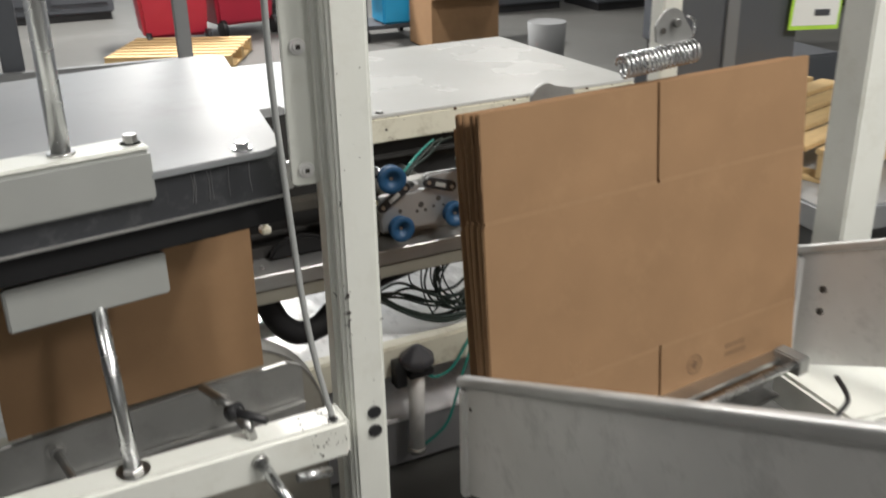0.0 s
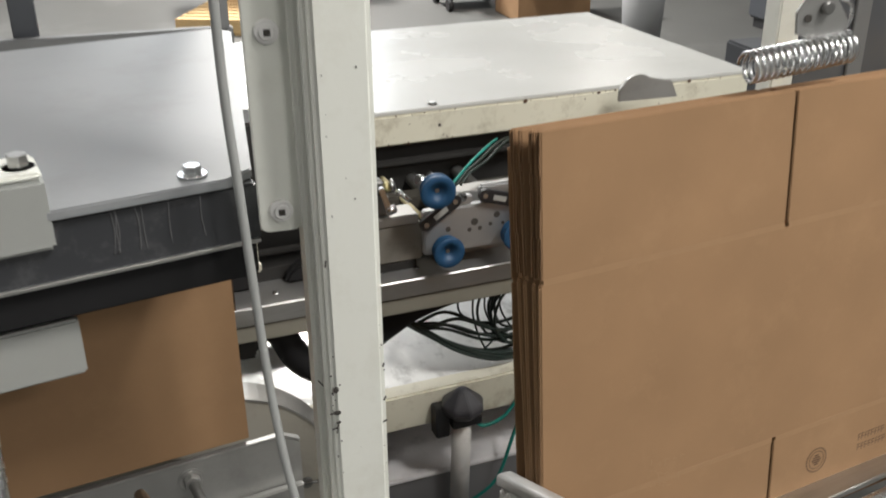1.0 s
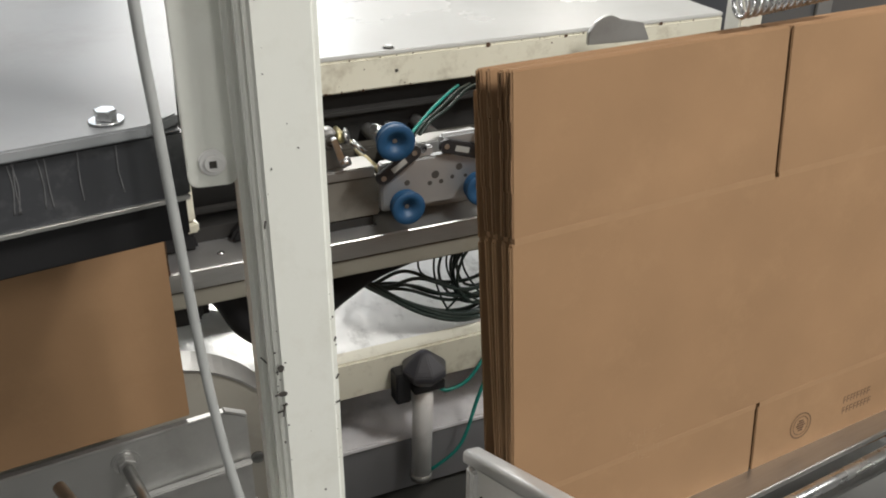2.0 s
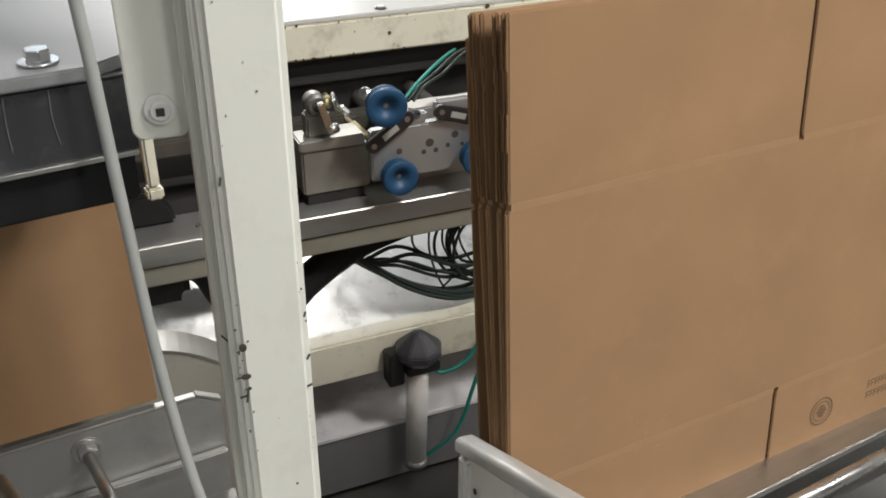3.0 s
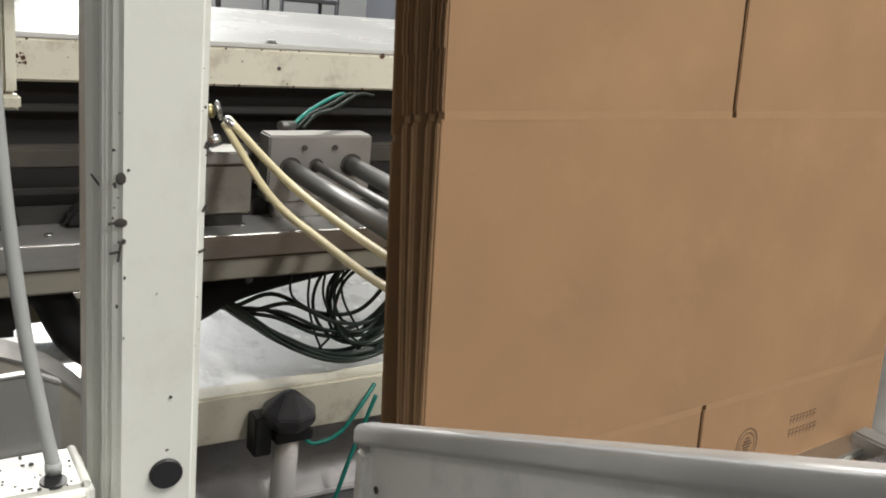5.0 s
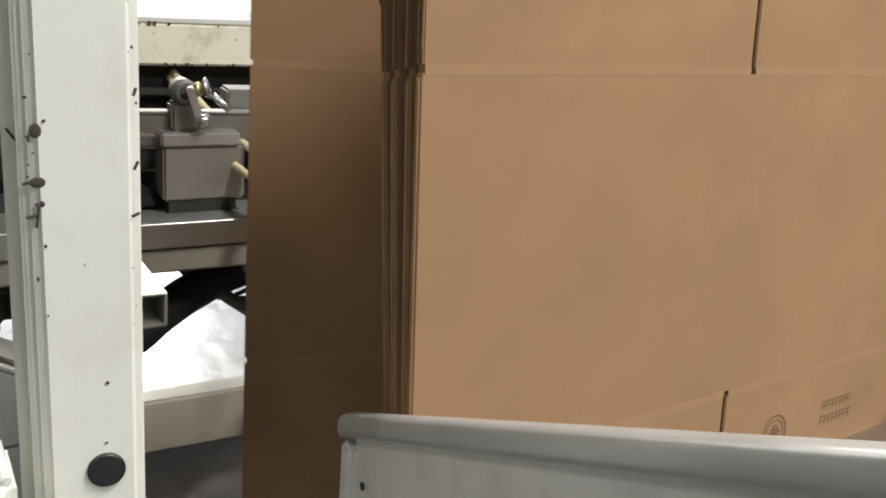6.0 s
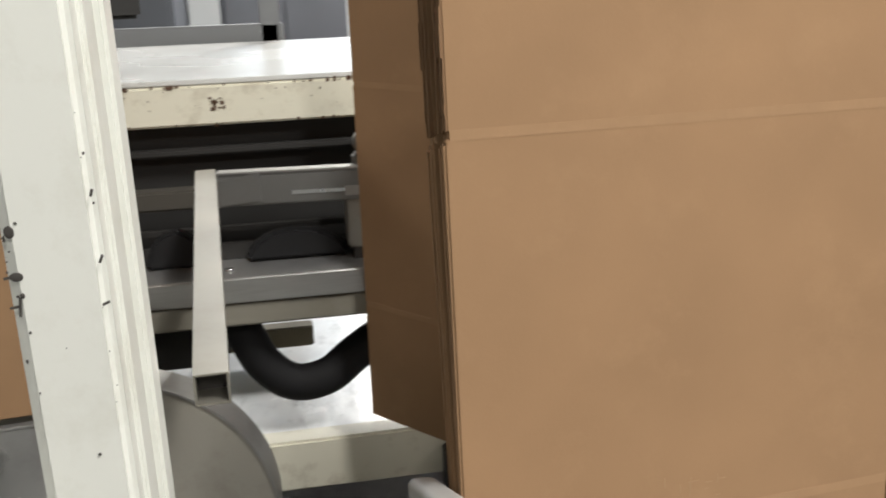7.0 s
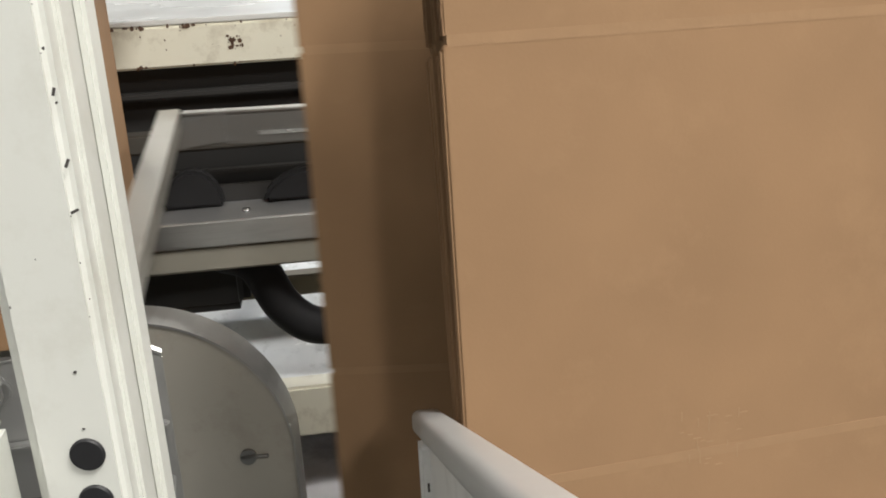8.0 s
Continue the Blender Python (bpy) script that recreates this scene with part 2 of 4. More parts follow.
def hall_lamp(x, y, watts=LAMP_W):
    o = thing("ceiling_light", "long white fluorescent ceiling light fitting", "ceiling light", group="hall lights", at=(x, y, 4.6))
    part("housing", box(-0.16, 0.16, -0.75, 0.75, 0.03, 0.1, 0.01), WHITE, o)
    for k in (-0.08, 0.08):
        part("tube", cyl((k, -0.7, 0.0), (k, 0.7, 0.0), 0.02, seg=10), LAMPM, o, "glowing white tube")
    for k in (-0.5, 0.5):
        part("hanger", cyl((0, k, 0.1), (0, k, 1.4), 0.006, seg=6), STEEL, o)
    area_lamp(x, y, 4.56, 0.5, 1.4, watts)
    return o


for lx, ly, k in ((1.8, -1.55, 2.3), (5.2, -1.9, 1.0), (-2.6, -1.5, 0.35), (1.9, -5.2, 1.6), (-2.6, -5.2, 0.2), (-2.6, 5.4, 1.0), (1.0, 5.4, 2.2), (5.2, 5.4, 0.8), (-3.5, 9.5, 0.6), (1.0, 9.5, 9.0), (5.0, 9.5, 0.6)):
    hall_lamp(lx, ly, LAMP_W * k)
# Unseen glowing roof panels, added to brighten the deck and its reflections.
for k in range(3):
    sk = tagged(new("window_%d" % (k + 2)), "long glowing panel added in the factory roof to brighten the deck", "skylight", "", "structure")
    part("pane", box(-4.0 + k * 3.2, -1.6 + k * 3.2, 8.9, 14.5, 5.96, 5.98), ROOFM, sk, "pale bright pane")
win = tagged(new("window_1"), "high factory window with pale daylight", "window", "", "structure")
part("window_frame", box(-1.8, 3.8, 15.9, 15.99, 3.4, 5.8), WHITE, win)
for k in range(4):
    part("pane", box(-1.7 + k * 1.36, -0.4 + k * 1.36, 15.88, 15.9, 3.5, 5.7), SKYM, win, "bright pane")

# ---- guard frame: post, lower rail, hinge bar ----
post = thing("guard_post", "white enamelled steel guard post with chipped edges", "post")
part("column", box(-0.030, 0.033, 0.0, 0.085, 0.0, 2.4, 0.006, 3), WHITE, post)
part("side_channel", box(-0.036, -0.028, 0.012, 0.03, 0.0, 2.4, 0.002), WHITE, post)
part("side_channel", box(-0.044, -0.03, 0.034, 0.084, 0.0, 2.4, 0.004), WHITE, post)
part("side_strip", box(0.031, 0.037, 0.02, 0.048, 0.0, 2.4, 0.002), WHITE, post)
part("side_strip", box(0.031, 0.041, 0.058, 0.084, 0.0, 2.4, 0.003), WHITE, post)
for zz in (0.839, 0.801):
    part("plug", cyl((0.009, 0.002, zz), (0.009, -0.003, zz), 0.0125, seg=24, bevel=0.001), BLACK, post, "round black plastic hole plug")
ch = chips(3, 10, -0.031, -0.026, 0.97, 1.12, -0.0002, 0.0014)
merge(ch, chips(4, 8, 0.027, 0.0325, 0.92, 1.15, -0.0002, 0.001))
merge(ch, chips(5, 12, -0.028, 0.03, 0.75, 1.5, -0.0002, 0.0008))
for cx, cz, ang, ln in ((0.0315, 1.096, 72, 0.0026), (0.0317, 1.05, 64, 0.003), (0.031, 1.018, 25, 0.0028), (-0.028, 1.234, 80, 0.004), (-0.0295, 1.019, 10, 0.0035), (-0.0262, 1.019, 82, 0.007), (-0.030, 1.0405, 12, 0.004)):
    b = box(-ln, ln, -0.0007, 0.0002, -0.0009, 0.0009)
    merge(ch, b, Matrix.Translation((cx, 0, cz)) @ pose(0, 0, 0, 0, -ang, 0))
b = box(-0.0062, 0.0062, -0.0006, 0.0003, -0.0007, 0.0007)
merge(ch, b, Matrix.Translation((-0.0375, 0.0335, 1.062)) @ pose(0, 0, 0, 0, 55, 0))
for cx, cz, sx, sz in ((-0.0255, 1.072, 0.0036, 0.0046), (-0.0255, 1.0405, 0.0048, 0.0034), (-0.0235, 1.027, 0.0018, 0.002), (-0.0205, 1.078, 0.0012, 0.001), (-0.0225, 1.0, 0.001, 0.0012)):
    b = bmesh.new()
    bmesh.ops.create_icosphere(b, subdivisions=2, radius=1)
    merge(ch, b, Matrix.Translation((cx, -0.0002, cz)) @ Matrix.Diagonal((sx, 0.0008, sz, 1)))
tagged(part("chipped_paint", ch, CHIP, post, "dark chips and scratches in the paint"), kind="stuff")

rail = thing("lower_frame_rail", "white square steel frame rail with scuffs", "frame rail")
part("beam", box(-1.5, -0.046, -0.035, 0.03, 0.79, 0.862, 0.007, 3), WHITE, rail)
part("weld_bead", cyl((-0.052, -0.028, 0.8605), (-0.052, 0.024, 0.8605), 0.0035, seg=10), WHITE, rail)
part("cable_hole", cyl((-0.072, -0.02, 0.861), (-0.072, -0.02, 0.8635), 0.0092, seg=20), BLACK, rail, "dark hole round the conduit")
tagged(part("scuffed_paint", chips(12, 26, -0.12, -0.05, 0.80, 0.855, -0.0355, 0.0014), CHIP, rail), kind="stuff")


def turned(px, py, degrees, qx, qy, dz=0.0):
    """The pose that turns a thing about the upright axis and brings its point (px, py) to (qx, qy)."""
    return Matrix.Translation((qx, qy, dz)) @ pose(0, 0, 0, 0, 0, degrees) @ Matrix.Translation((-px, -py, 0))


GUARD = turned(-0.046, -0.035, 5.5, -0.046, -0.042)
rail.matrix_basis = GUARD
part("scuffed_top", chips(13, 40, -0.13, -0.05, 0.0, 0.05, 0.0, 0.0016), CHIP, rail, "dark scuffs by the conduit hole").matrix_basis = pose(0, -0.03, 0.8622, -90, 0, 0)

bar = thing("hinge_bar", "white flat mounting bar with rounded end and socket bolts", "bracket")
part("bar", outline([(-0.090, 2.3)] + arc(-0.080, 1.262, 0.010, 180, 270, 6) + arc(-0.053, 1.262, 0.010, 270, 360, 6) + [(-0.043, 2.3)], 0.012, bevel=0.002), WHITE, bar).location = (0, 0.045, 0)
for zz in (1.278, 1.475):
    part("washer", cyl((-0.066, 0.045, zz), (-0.066, 0.040, zz), 0.013, seg=24, bevel=0.001), GUARDM, bar, "grey steel washer")
    part("bolt_head", cyl((-0.066, 0.040, zz), (-0.066, 0.0365, zz), 0.0085, seg=24, bevel=0.001), GUARDM, bar)
    part("socket_bolt", box(-0.0695, -0.0625, 0.0358, 0.0362, zz - 0.0035, zz + 0.0035), CHIP, bar, "dark square socket")
bar.location = (0.001, 0.012, 0.002)

hose = thing("conduit_hose", "grey plastic conduit hose hanging into the frame rail", "hose")
part("hose", tube([(-0.108, 0.02, 2.3), (-0.114, 0.02, 1.7), (-0.115, 0.025, 1.45), (-0.110, 0.025, 1.32), (-0.105, 0.02, 1.20), (-0.099, 0.012, 1.08), (-0.090, 0.0, 0.98), (-0.078, -0.012, 0.90), (-0.072, -0.02, 0.868)], 0.0052, 12, 10), HOSEG, hose)

part("hose_end", cyl((-0.0723, -0.02, 0.8638), (-0.0727, -0.0196, 0.872), 0.0058, seg=16), HOSEG, hose)

# ---- top press unit with its clamps, beside the post ----
press = thing("press_unit", "top press unit with white glossy cover and black guide strip", "machine unit")
cov = outline([(-1.6, -0.09), (-0.12, -0.09), (-0.085, -0.11), (0.13, -0.86), (0.10, -0.9), (-1.6, -0.9)], 0.012, bevel=0.002)
bmesh.ops.transform(cov, matrix=pose(0, 0, 1.298, 90, 0, 0), verts=cov.verts)
part("cover", cov, COVM, press, "hazy glossy cover sheet")
part("guide_strip", box(-1.6, -0.084, 0.098, 0.13, 1.226, 1.297, 0.003), DARKG, press, "scratched dark grey guide strip")
part("lower_strip", box(-1.6, -0.088, 0.105, 0.14, 1.178, 1.226, 0.003), RUBBER, press, "black plastic lower strip")
part("strip_edge", box(-1.6, -0.086, 0.094, 0.099, 1.224, 1.229, 0.001), STEEL, press, "bright worn edge")
# Underside coloured near black, as shade below the cover.
part("underside", box(-1.6, -0.1, 0.14, 0.88, 1.2, 1.29), SHADE_BLACK, press)
for xx in (-0.15, -0.55, -0.9):
    part("hex_bolt", nut(xx, 0.12, 1.318, 0.011, 0.010), CHROME, press, "bright hexagon bolt")
# Added beam that carries the hanger; near black for the shade under the press.
part("rear_beam", box(-1.6, 0.06, 0.345, 0.42, 1.19, 1.289, 0.004), SHADE_BLACK, press)
part("end_hanger", box(-0.020, -0.006, 0.375, 0.391, 1.062, 1.19, 0.003), CREAM, press, "cream painted hanger under the press")
part("hanger_foot", box(-0.023, -0.003, 0.372, 0.394, 1.046, 1.0615, 0.003), CREAM, press)
part("end_bracket", box(-0.10, -0.05, 0.145, 0.165, 1.215, 1.262, 0.003), DULL, press, "small grey bracket on the press end")
part("cover_strip", box(-1.6, -0.088, 0.0945, 0.103, 1.2975, 1.2985, 0.0003), GREYW, press, "grey worn edge of the cover")
press.matrix_basis = turned(-0.1, 0.095, 13, -0.1, 0.1)
rnd = random.Random(8)
sc = bmesh.new()
for k in range(7):
    x0 = -0.27 + 0.12 * rnd.random()
    merge(sc, tube([(x0, 0.0975, 1.294), (x0 + rnd.uniform(-0.002, 0.002), 0.0974, 1.27), (x0 + rnd.uniform(-0.003, 0.004), 0.0975, 1.245)], 0.0007, 4, 4))
tagged(part("scratched_finish", sc, mat("faint_scratch", (0.15, 0.15, 0.155), 0.6, var=0.3, scale=60), press), kind="stuff")

up = thing("upper_clamp", "grey aluminium clamp block with chromed rod", "clamp")
part("block", box(-0.62, -0.292, 0.06, 0.097, 1.268, 1.345, 0.004), GREYPL, up)
part("top_plate", box(-0.62, -0.293, 0.062, 0.13, 1.3452, 1.353, 0.003), WHITE, up)
part("rod", cyl((-0.41, 0.098, 1.35), (-0.404, 0.098, 2.3), 0.0145, seg=28), CHROME, up, "polished chromed rod")
part("collar", cyl((-0.41, 0.098, 1.353), (-0.41, 0.098, 1.357), 0.02, seg=28), STEEL, up)
part("nut", nut(-0.311, 0.092, 1.36, 0.011, 0.014), STEEL, up)
up.matrix_basis = turned(-0.292, 0.060, 13, -0.299, 0.046)
lo = thing("lower_clamp", "grey clamp plate on a chromed rod standing on the frame rail", "clamp")
part("plate", box(-0.535, -0.289, 0.066, 0.084, 1.096, 1.166, 0.003), GREYPL, lo).matrix_basis = turned(-0.289, 0.066, 13, -0.297, 0.082)
part("rod", cyl((-0.400, -0.045, 0.862), (-0.412, 0.080, 1.125), 0.0125, seg=28), CHROME, lo, "polished chromed rod")
part("foot_nut", nut(-0.400, -0.044, 0.867, 0.018, 0.008), STEEL, lo)
pin = thing("locating_pin", "black ended clamp pin on the frame rail", "clamp pin")
part("stud", cyl((-0.21, -0.03, 0.862), (-0.215, -0.02, 0.895), 0.009, seg=16), STEEL, pin)
part("lever", cyl((-0.235, 0.005, 0.90), (-0.185, -0.045, 0.898), 0.0095, 0.007, seg=14, bevel=0.002), BLACK, pin, "black plastic lever")
part("clamp_ring", cyl((-0.238, 0.012, 0.892), (-0.222, -0.004, 0.905), 0.014, seg=18, bevel=0.002), BLACK, pin)
part("shank", cyl((-0.268, 0.10, 0.90), (-0.222, -0.004, 0.90), 0.0075, seg=14), STEEL, pin)
part("spindle", cyl((-0.207, -0.055, 0.835), (-0.168, -0.17, 0.79), 0.0095, seg=14), CHROME, pin, "steel spindle")
part("spindle_collar", cyl((-0.207, -0.055, 0.835), (-0.205, -0.062, 0.832), 0.014, seg=18), STEEL, pin)
part("cross_pin", cyl((-0.155, -0.10, 0.815), (-0.095, -0.085, 0.80), 0.008, seg=14, bevel=0.001), CHROME, pin, "short bright cross pin")

# ---- side guides under the erected carton ----
sp = thing("side_guide", "grey stainless side guide plate with flanged top", "guide plate")
part("plate", outline([(-1.4, 0.53), (0.082, 0.53), (0.082, 0.742), (0.050, 0.760), (-1.4, 0.760)], 0.004, bevel=0.0008), DULL, sp)
part("flange", box(-1.4, 0.049, -0.002, 0.010, 0.7605, 0.7635, 0.0012), DULL, sp, "worn top flange")
part("flange_end", outline([(0.049, 0.7625), (0.0825, 0.744), (0.0825, 0.7475), (0.050, 0.7655)], 0.012, bevel=0.0005), DULL, sp).location = (0, -0.002, 0)
part("lower_rib", box(-1.4, 0.08, -0.014, -0.001, 0.660, 0.666, 0.002), DULL, sp)
part("lower_tray", box(-1.4, 0.08, -0.12, -0.023, 0.60, 0.606, 0.002), DIM, sp)
for xx in (-0.098, -0.42):
    part("bolt", nut(xx, -0.008, 0.728, 0.014, 0.012, "y"), DULL, sp)
    part("washer", cyl((xx, 0.0, 0.728), (xx, -0.003, 0.728), 0.018, seg=20), STEEL, sp)
    part("stud", cyl((xx, -0.014, 0.727), (xx + 0.016, -0.13, 0.70), 0.008, seg=12), STEEL, sp)
    part("stud_lever", cyl((xx + 0.012, -0.12, 0.685), (xx + 0.03, -0.145, 0.715), 0.010, 0.007, seg=12, bevel=0.002), BLACK, sp, "black lever end")
sp.matrix_basis = turned(0.0, 0.0, 10.5, -0.117, 0.357)
rc = thing("rounded_cover", "beige grey sheet metal cover with rounded shoulder", "machine cover")
RX, RZ, RR, RY = -0.156, 0.466, 0.216, 0.62
pts = [(-0.6, 0.0), (-0.6, RZ + RR)] + arc(RX, RZ, RR, 90, 0, 18) + [(RX + RR, 0.0)]
part("face", outline(pts, 0.004, bevel=0.0008), mat("beige_sheet", (0.36, 0.345, 0.30), 0.55, 0.1, var=0.06, scale=5, stain=(0.2, 0.17, 0.14), stain_amt=0.5, stain_scale=7), rc).location = (0, RY, 0)
rim = bmesh.new()
outer = [(-0.6, RZ + RR + 0.003)] + arc(RX, RZ, RR + 0.003, 90, 0, 18) + [(RX + RR + 0.003, 0.0)]
for (x0, z0), (x1, z1) in zip(outer, outer[1:]):
    vs = [rim.verts.new(p) for p in ((x0, RY - 0.003, z0), (x1, RY - 0.003, z1), (x1, RY + 0.06, z1), (x0, RY + 0.06, z0))]
    vs2 = [rim.verts.new((v.co.x - 0.002, v.co.y, v.co.z - 0.003)) for v in vs]
    rim.faces.new(vs)
    rim.faces.new(vs2[::-1])
    for i in range(4):
        rim.faces.new((vs[i], vs[(i + 1) % 4], vs2[(i + 1) % 4], vs2[i]))
part("rim", rim, DULL, rc, "worn grey metal rim")
part("shaft_end", cyl((-0.016, RY - 0.004, 0.462), (0.024, RY - 0.012, 0.467), 0.003, seg=12), DIM, rc)
part("hub", cyl((-0.006, RY + 0.002, 0.462), (-0.006, RY - 0.006, 0.462), 0.012, seg=20), DIM, rc)


# ---- cartons ----
BH, BF, LF, TH = 0.385, 0.21, 0.183, 0.0042


def crease(width, y0, z, th=TH):
    """Pressed fold line across a board."""
    return box(0.003, width, y0 - 0.0002, y0 + th + 0.0002, z - 0.0046, z + 0.0046)


def board(name, width, h, f, parent):
    """One wall of board with two flaps: x from 0, upper fold at z=0, lower fold at z=-h."""
    w = part(name, box(0, width, 0, TH, -h + 0.003, -0.003, 0.001), BROWN, parent)
    part("flap", box(0, width, 0, TH, 0.003, f, 0.001), BROWN, w)
    part("flap", box(0, width, 0, TH, -h - f, -h - 0.003, 0.001), BROWN, w)
    for z in (0, -h):
        part("crease", crease(width, 0, z), CREASE, w, "pale pressed fold line")
    return w


STACK = Matrix(((0.983, -0.18, -0.01, 0.283), (0.182, 0.98, 0.09, 0.138), (-0.013, -0.09, 1, 1.097), (0, 0, 0, 1)))
SC, SR = STACK.translation.copy(), STACK.to_3x3()
x_ax, z_ax = SR.col[0].normalized(), SR.col[2].normalized()
y_ax = z_ax.cross(x_ax).normalized()
x_ax = y_ax.cross(z_ax)
STACK = Matrix.Translation(SC) @ Matrix((x_ax, y_ax, z_ax)).transposed().to_4x4()
B1, B2, SLOT_W = 0.445, 0.468, 0.0028
WIDE = B1 + B2
wall_me = finish("front_wall", box(0, WIDE, 0, TH, -BH + 0.003, -0.003, 0.001), BROWN)
crease_me = [finish("crease", crease(b - a, 0, 0), CREASE) for a, b in ((0, B1 - SLOT_W), (B1 + SLOT_W, WIDE))]
low_crease_me = [finish("crease", crease(b - a, 0, 0), CREASE) for a, b in ((0, B1 + 0.012 - SLOT_W), (B1 + 0.012 + SLOT_W, WIDE))]
flap_me = [finish("flap", box(a, b, 0, TH, 0.003, BF, 0.0014), BROWN) for a, b in ((0, B1 - SLOT_W), (B1 + SLOT_W, WIDE))]
low_me = [finish("flap", box(a, b, 0, TH, -LF, -0.003, 0.0014), BROWN) for a, b in ((0, B1 + 0.012 - SLOT_W), (B1 + 0.012 + SLOT_W, WIDE))]


def ragged_edge(seed, za, zb):
    """The cut edge of a flap: torn core strips of uneven depth."""
    bm = bmesh.new()
    r = random.Random(seed)
    z = za
    while z < zb - 0.002:
        e = min(zb, z + r.uniform(0.008, 0.03))
        d = r.uniform(0.0, 0.0022)
        box(-0.0004 - d, 0.002, 0.0005 + r.uniform(0, 0.0005), 0.0037 - r.uniform(0, 0.0006), z, e, 0, 1, bm)
        z = e
    return bm


top_edges = [finish("core_edge", ragged_edge(i, 0.004, BF - 0.002), BROWN2) for i in range(5)]
low_edges = [finish("core_edge", ragged_edge(i + 9, -LF + 0.002, -0.004), BROWN2) for i in range(3)]
fold_me = finish("folded_edge", box(-0.0022, 0.004, 0.0002, 2 * TH + 0.0004, -BH + 0.006, -0.006, 0.0021, 3), BROWN)
rnd = random.Random(5)
N_BLANKS = 4
for k in range(N_BLANKS):
    jx, jz = (rnd.uniform(-0.0015, 0.003), rnd.uniform(-0.003, 0.003)) if k else (0, 0)
    yk = k * (2 * TH + 0.0009)
    lean = 1.0 * k
    o = thing("carton_blank", "flat folded brown corrugated carton standing in the magazine", "carton blank", group="stack of carton blanks")
    o.matrix_basis = STACK @ pose(jx, yk + (BH + BF) * math.sin(radians(lean)), jz - 0.33 * yk, -lean, 0, 0)
    for layer, y0 in (("front_wall", 0.0), ("back_wall", TH + 0.0006)):
        w = new(layer, wall_me)
        w.parent = o
        w.location = (0, y0, 0)
        if y0 == 0:
            e = new("folded_edge", fold_me)
            e.parent = w
        for meshes, shift, cz in ((crease_me, 0.0, 0.0), (low_crease_me, 0.012, -BH)):
            for cm, cx in zip(meshes, (0, B1 + shift + SLOT_W)):
                c = new("crease", cm)
                c.parent = w
                c.location = (cx, 0, cz)
        for me in flap_me + low_me:
            f = new("flap", me)
            f.parent = w
            splay = rnd.uniform(-0.8, 0.0) if me in flap_me else rnd.uniform(-0.05, 0.05)
            turn = 0 if (k == 0 and y0 == 0) else splay
            f.matrix_basis = pose(rnd.uniform(-0.0012, 0.0014), 0, 0 if me in flap_me else -BH, turn, 0, 0)
            if me in (flap_me[0], low_me[0]):
                e = new("core_edge", rnd.choice(top_edges if me is flap_me[0] else low_edges))
                e.parent = w
                e.matrix_basis = f.matrix_basis.copy()
    if k == 0:
        tagged(o, "foremost flat folded brown corrugated carton with faint print")
        ring = bmesh.new()
        for r0, r1 in ((0.0225, 0.0245), (0.0165, 0.0178)):
            seg = 32
            for i in range(seg):
                a0, a1 = 2 * math.pi * i / seg, 2 * math.pi * (i + 1) / seg
                q = [ring.verts.new((r * math.cos(a), -0.0006, r * math.sin(a))) for r, a in ((r0, a0), (r1, a0), (r1, a1), (r0, a1))]
                ring.faces.new(q)
        for i in range(5):
            box(-0.011 + 0.003 * abs(i - 2), 0.011 - 0.003 * abs(i - 2), -0.0008, -0.0004, -0.010 + i * 0.0045, -0.0075 + i * 0.0045, 0, 1, ring)
        p = part("printed_mark", ring, INK, o, "round brown printed mark")
        p.location = (0.566, 0, -0.46)
        txt = bmesh.new()
        for row in range(2):
            x = 0.0
            while x < 0.066:
                w = rnd.uniform(0.003, 0.0055)
                z0 = -row * 0.021
                box(x, x + 0.0016, -0.0003, 0.0, z0, z0 + 0.013, 0, 1, txt)
                box(x + 0.0016, x + w + 0.002, -0.0003, 0.0, z0 + 0.011, z0 + 0.013, 0, 1, txt)
                box(x + 0.0016, x + w + 0.002, -0.0003, 0.0, z0 + 0.005, z0 + 0.007, 0, 1, txt)
                x += w + 0.0046
        p = part("printed_bars", txt, INK, o, "two rows of brown print")
        p.location = (0.668, 0, -0.452)
        sm = bmesh.new()
        for i in range(26):
            x0, z0 = rnd.uniform(0, 0.062), rnd.uniform(0, 0.05)
            vertical = rnd.random() < 0.6
            box(x0, x0 + (0.0012 if vertical else rnd.uniform(0.004, 0.012)), -0.00025, 0.0, z0, z0 + (rnd.uniform(0.005, 0.016) if vertical else 0.001), 0, 1, sm)
        p = part("pale_rubbing", sm, PALE, o, "pale rubbed marks in the board")
        tagged(p, kind="stuff")
        p.location = (0.196, 0, -0.40)

# the carton being pulled off the back of the stack
pulled = thing("pulled_carton", "brown corrugated carton being pulled open behind the stack", "carton")
PW, PH = 0.42, 0.355
pull_side = board("side_wall", PW, PH, 0.2, pulled)
pull_front = board("front_wall", PW, PH, 0.2, pulled)

EW, EH, ED = 0.495, 0.288, 0.49
erected = thing("erected_carton", "erected brown corrugated carton held under the press unit", "carton", at=(-0.117, 0.361, 1.06))
erected.rotation_euler = (0, 0, radians(10.5))
SKEW = pose(0, 0, 0, 0, 0, -4.0)
part("front_wall", box(-EW, 0, 0, TH, -EH, 0.11, 0.0012), BROWN, erected)
rw = part("right_wall", box(-TH, 0, TH, ED, -EH, 0.11, 0.0012), BROWN, erected)
lw = part("left_wall", box(-EW, -EW + TH, TH, ED, -EH, 0.11, 0.0012), BROWN, erected)
bw = part("back_wall", box(-EW, 0, ED, ED + TH, -EH, 0.11, 0.0012), BROWN, erected)
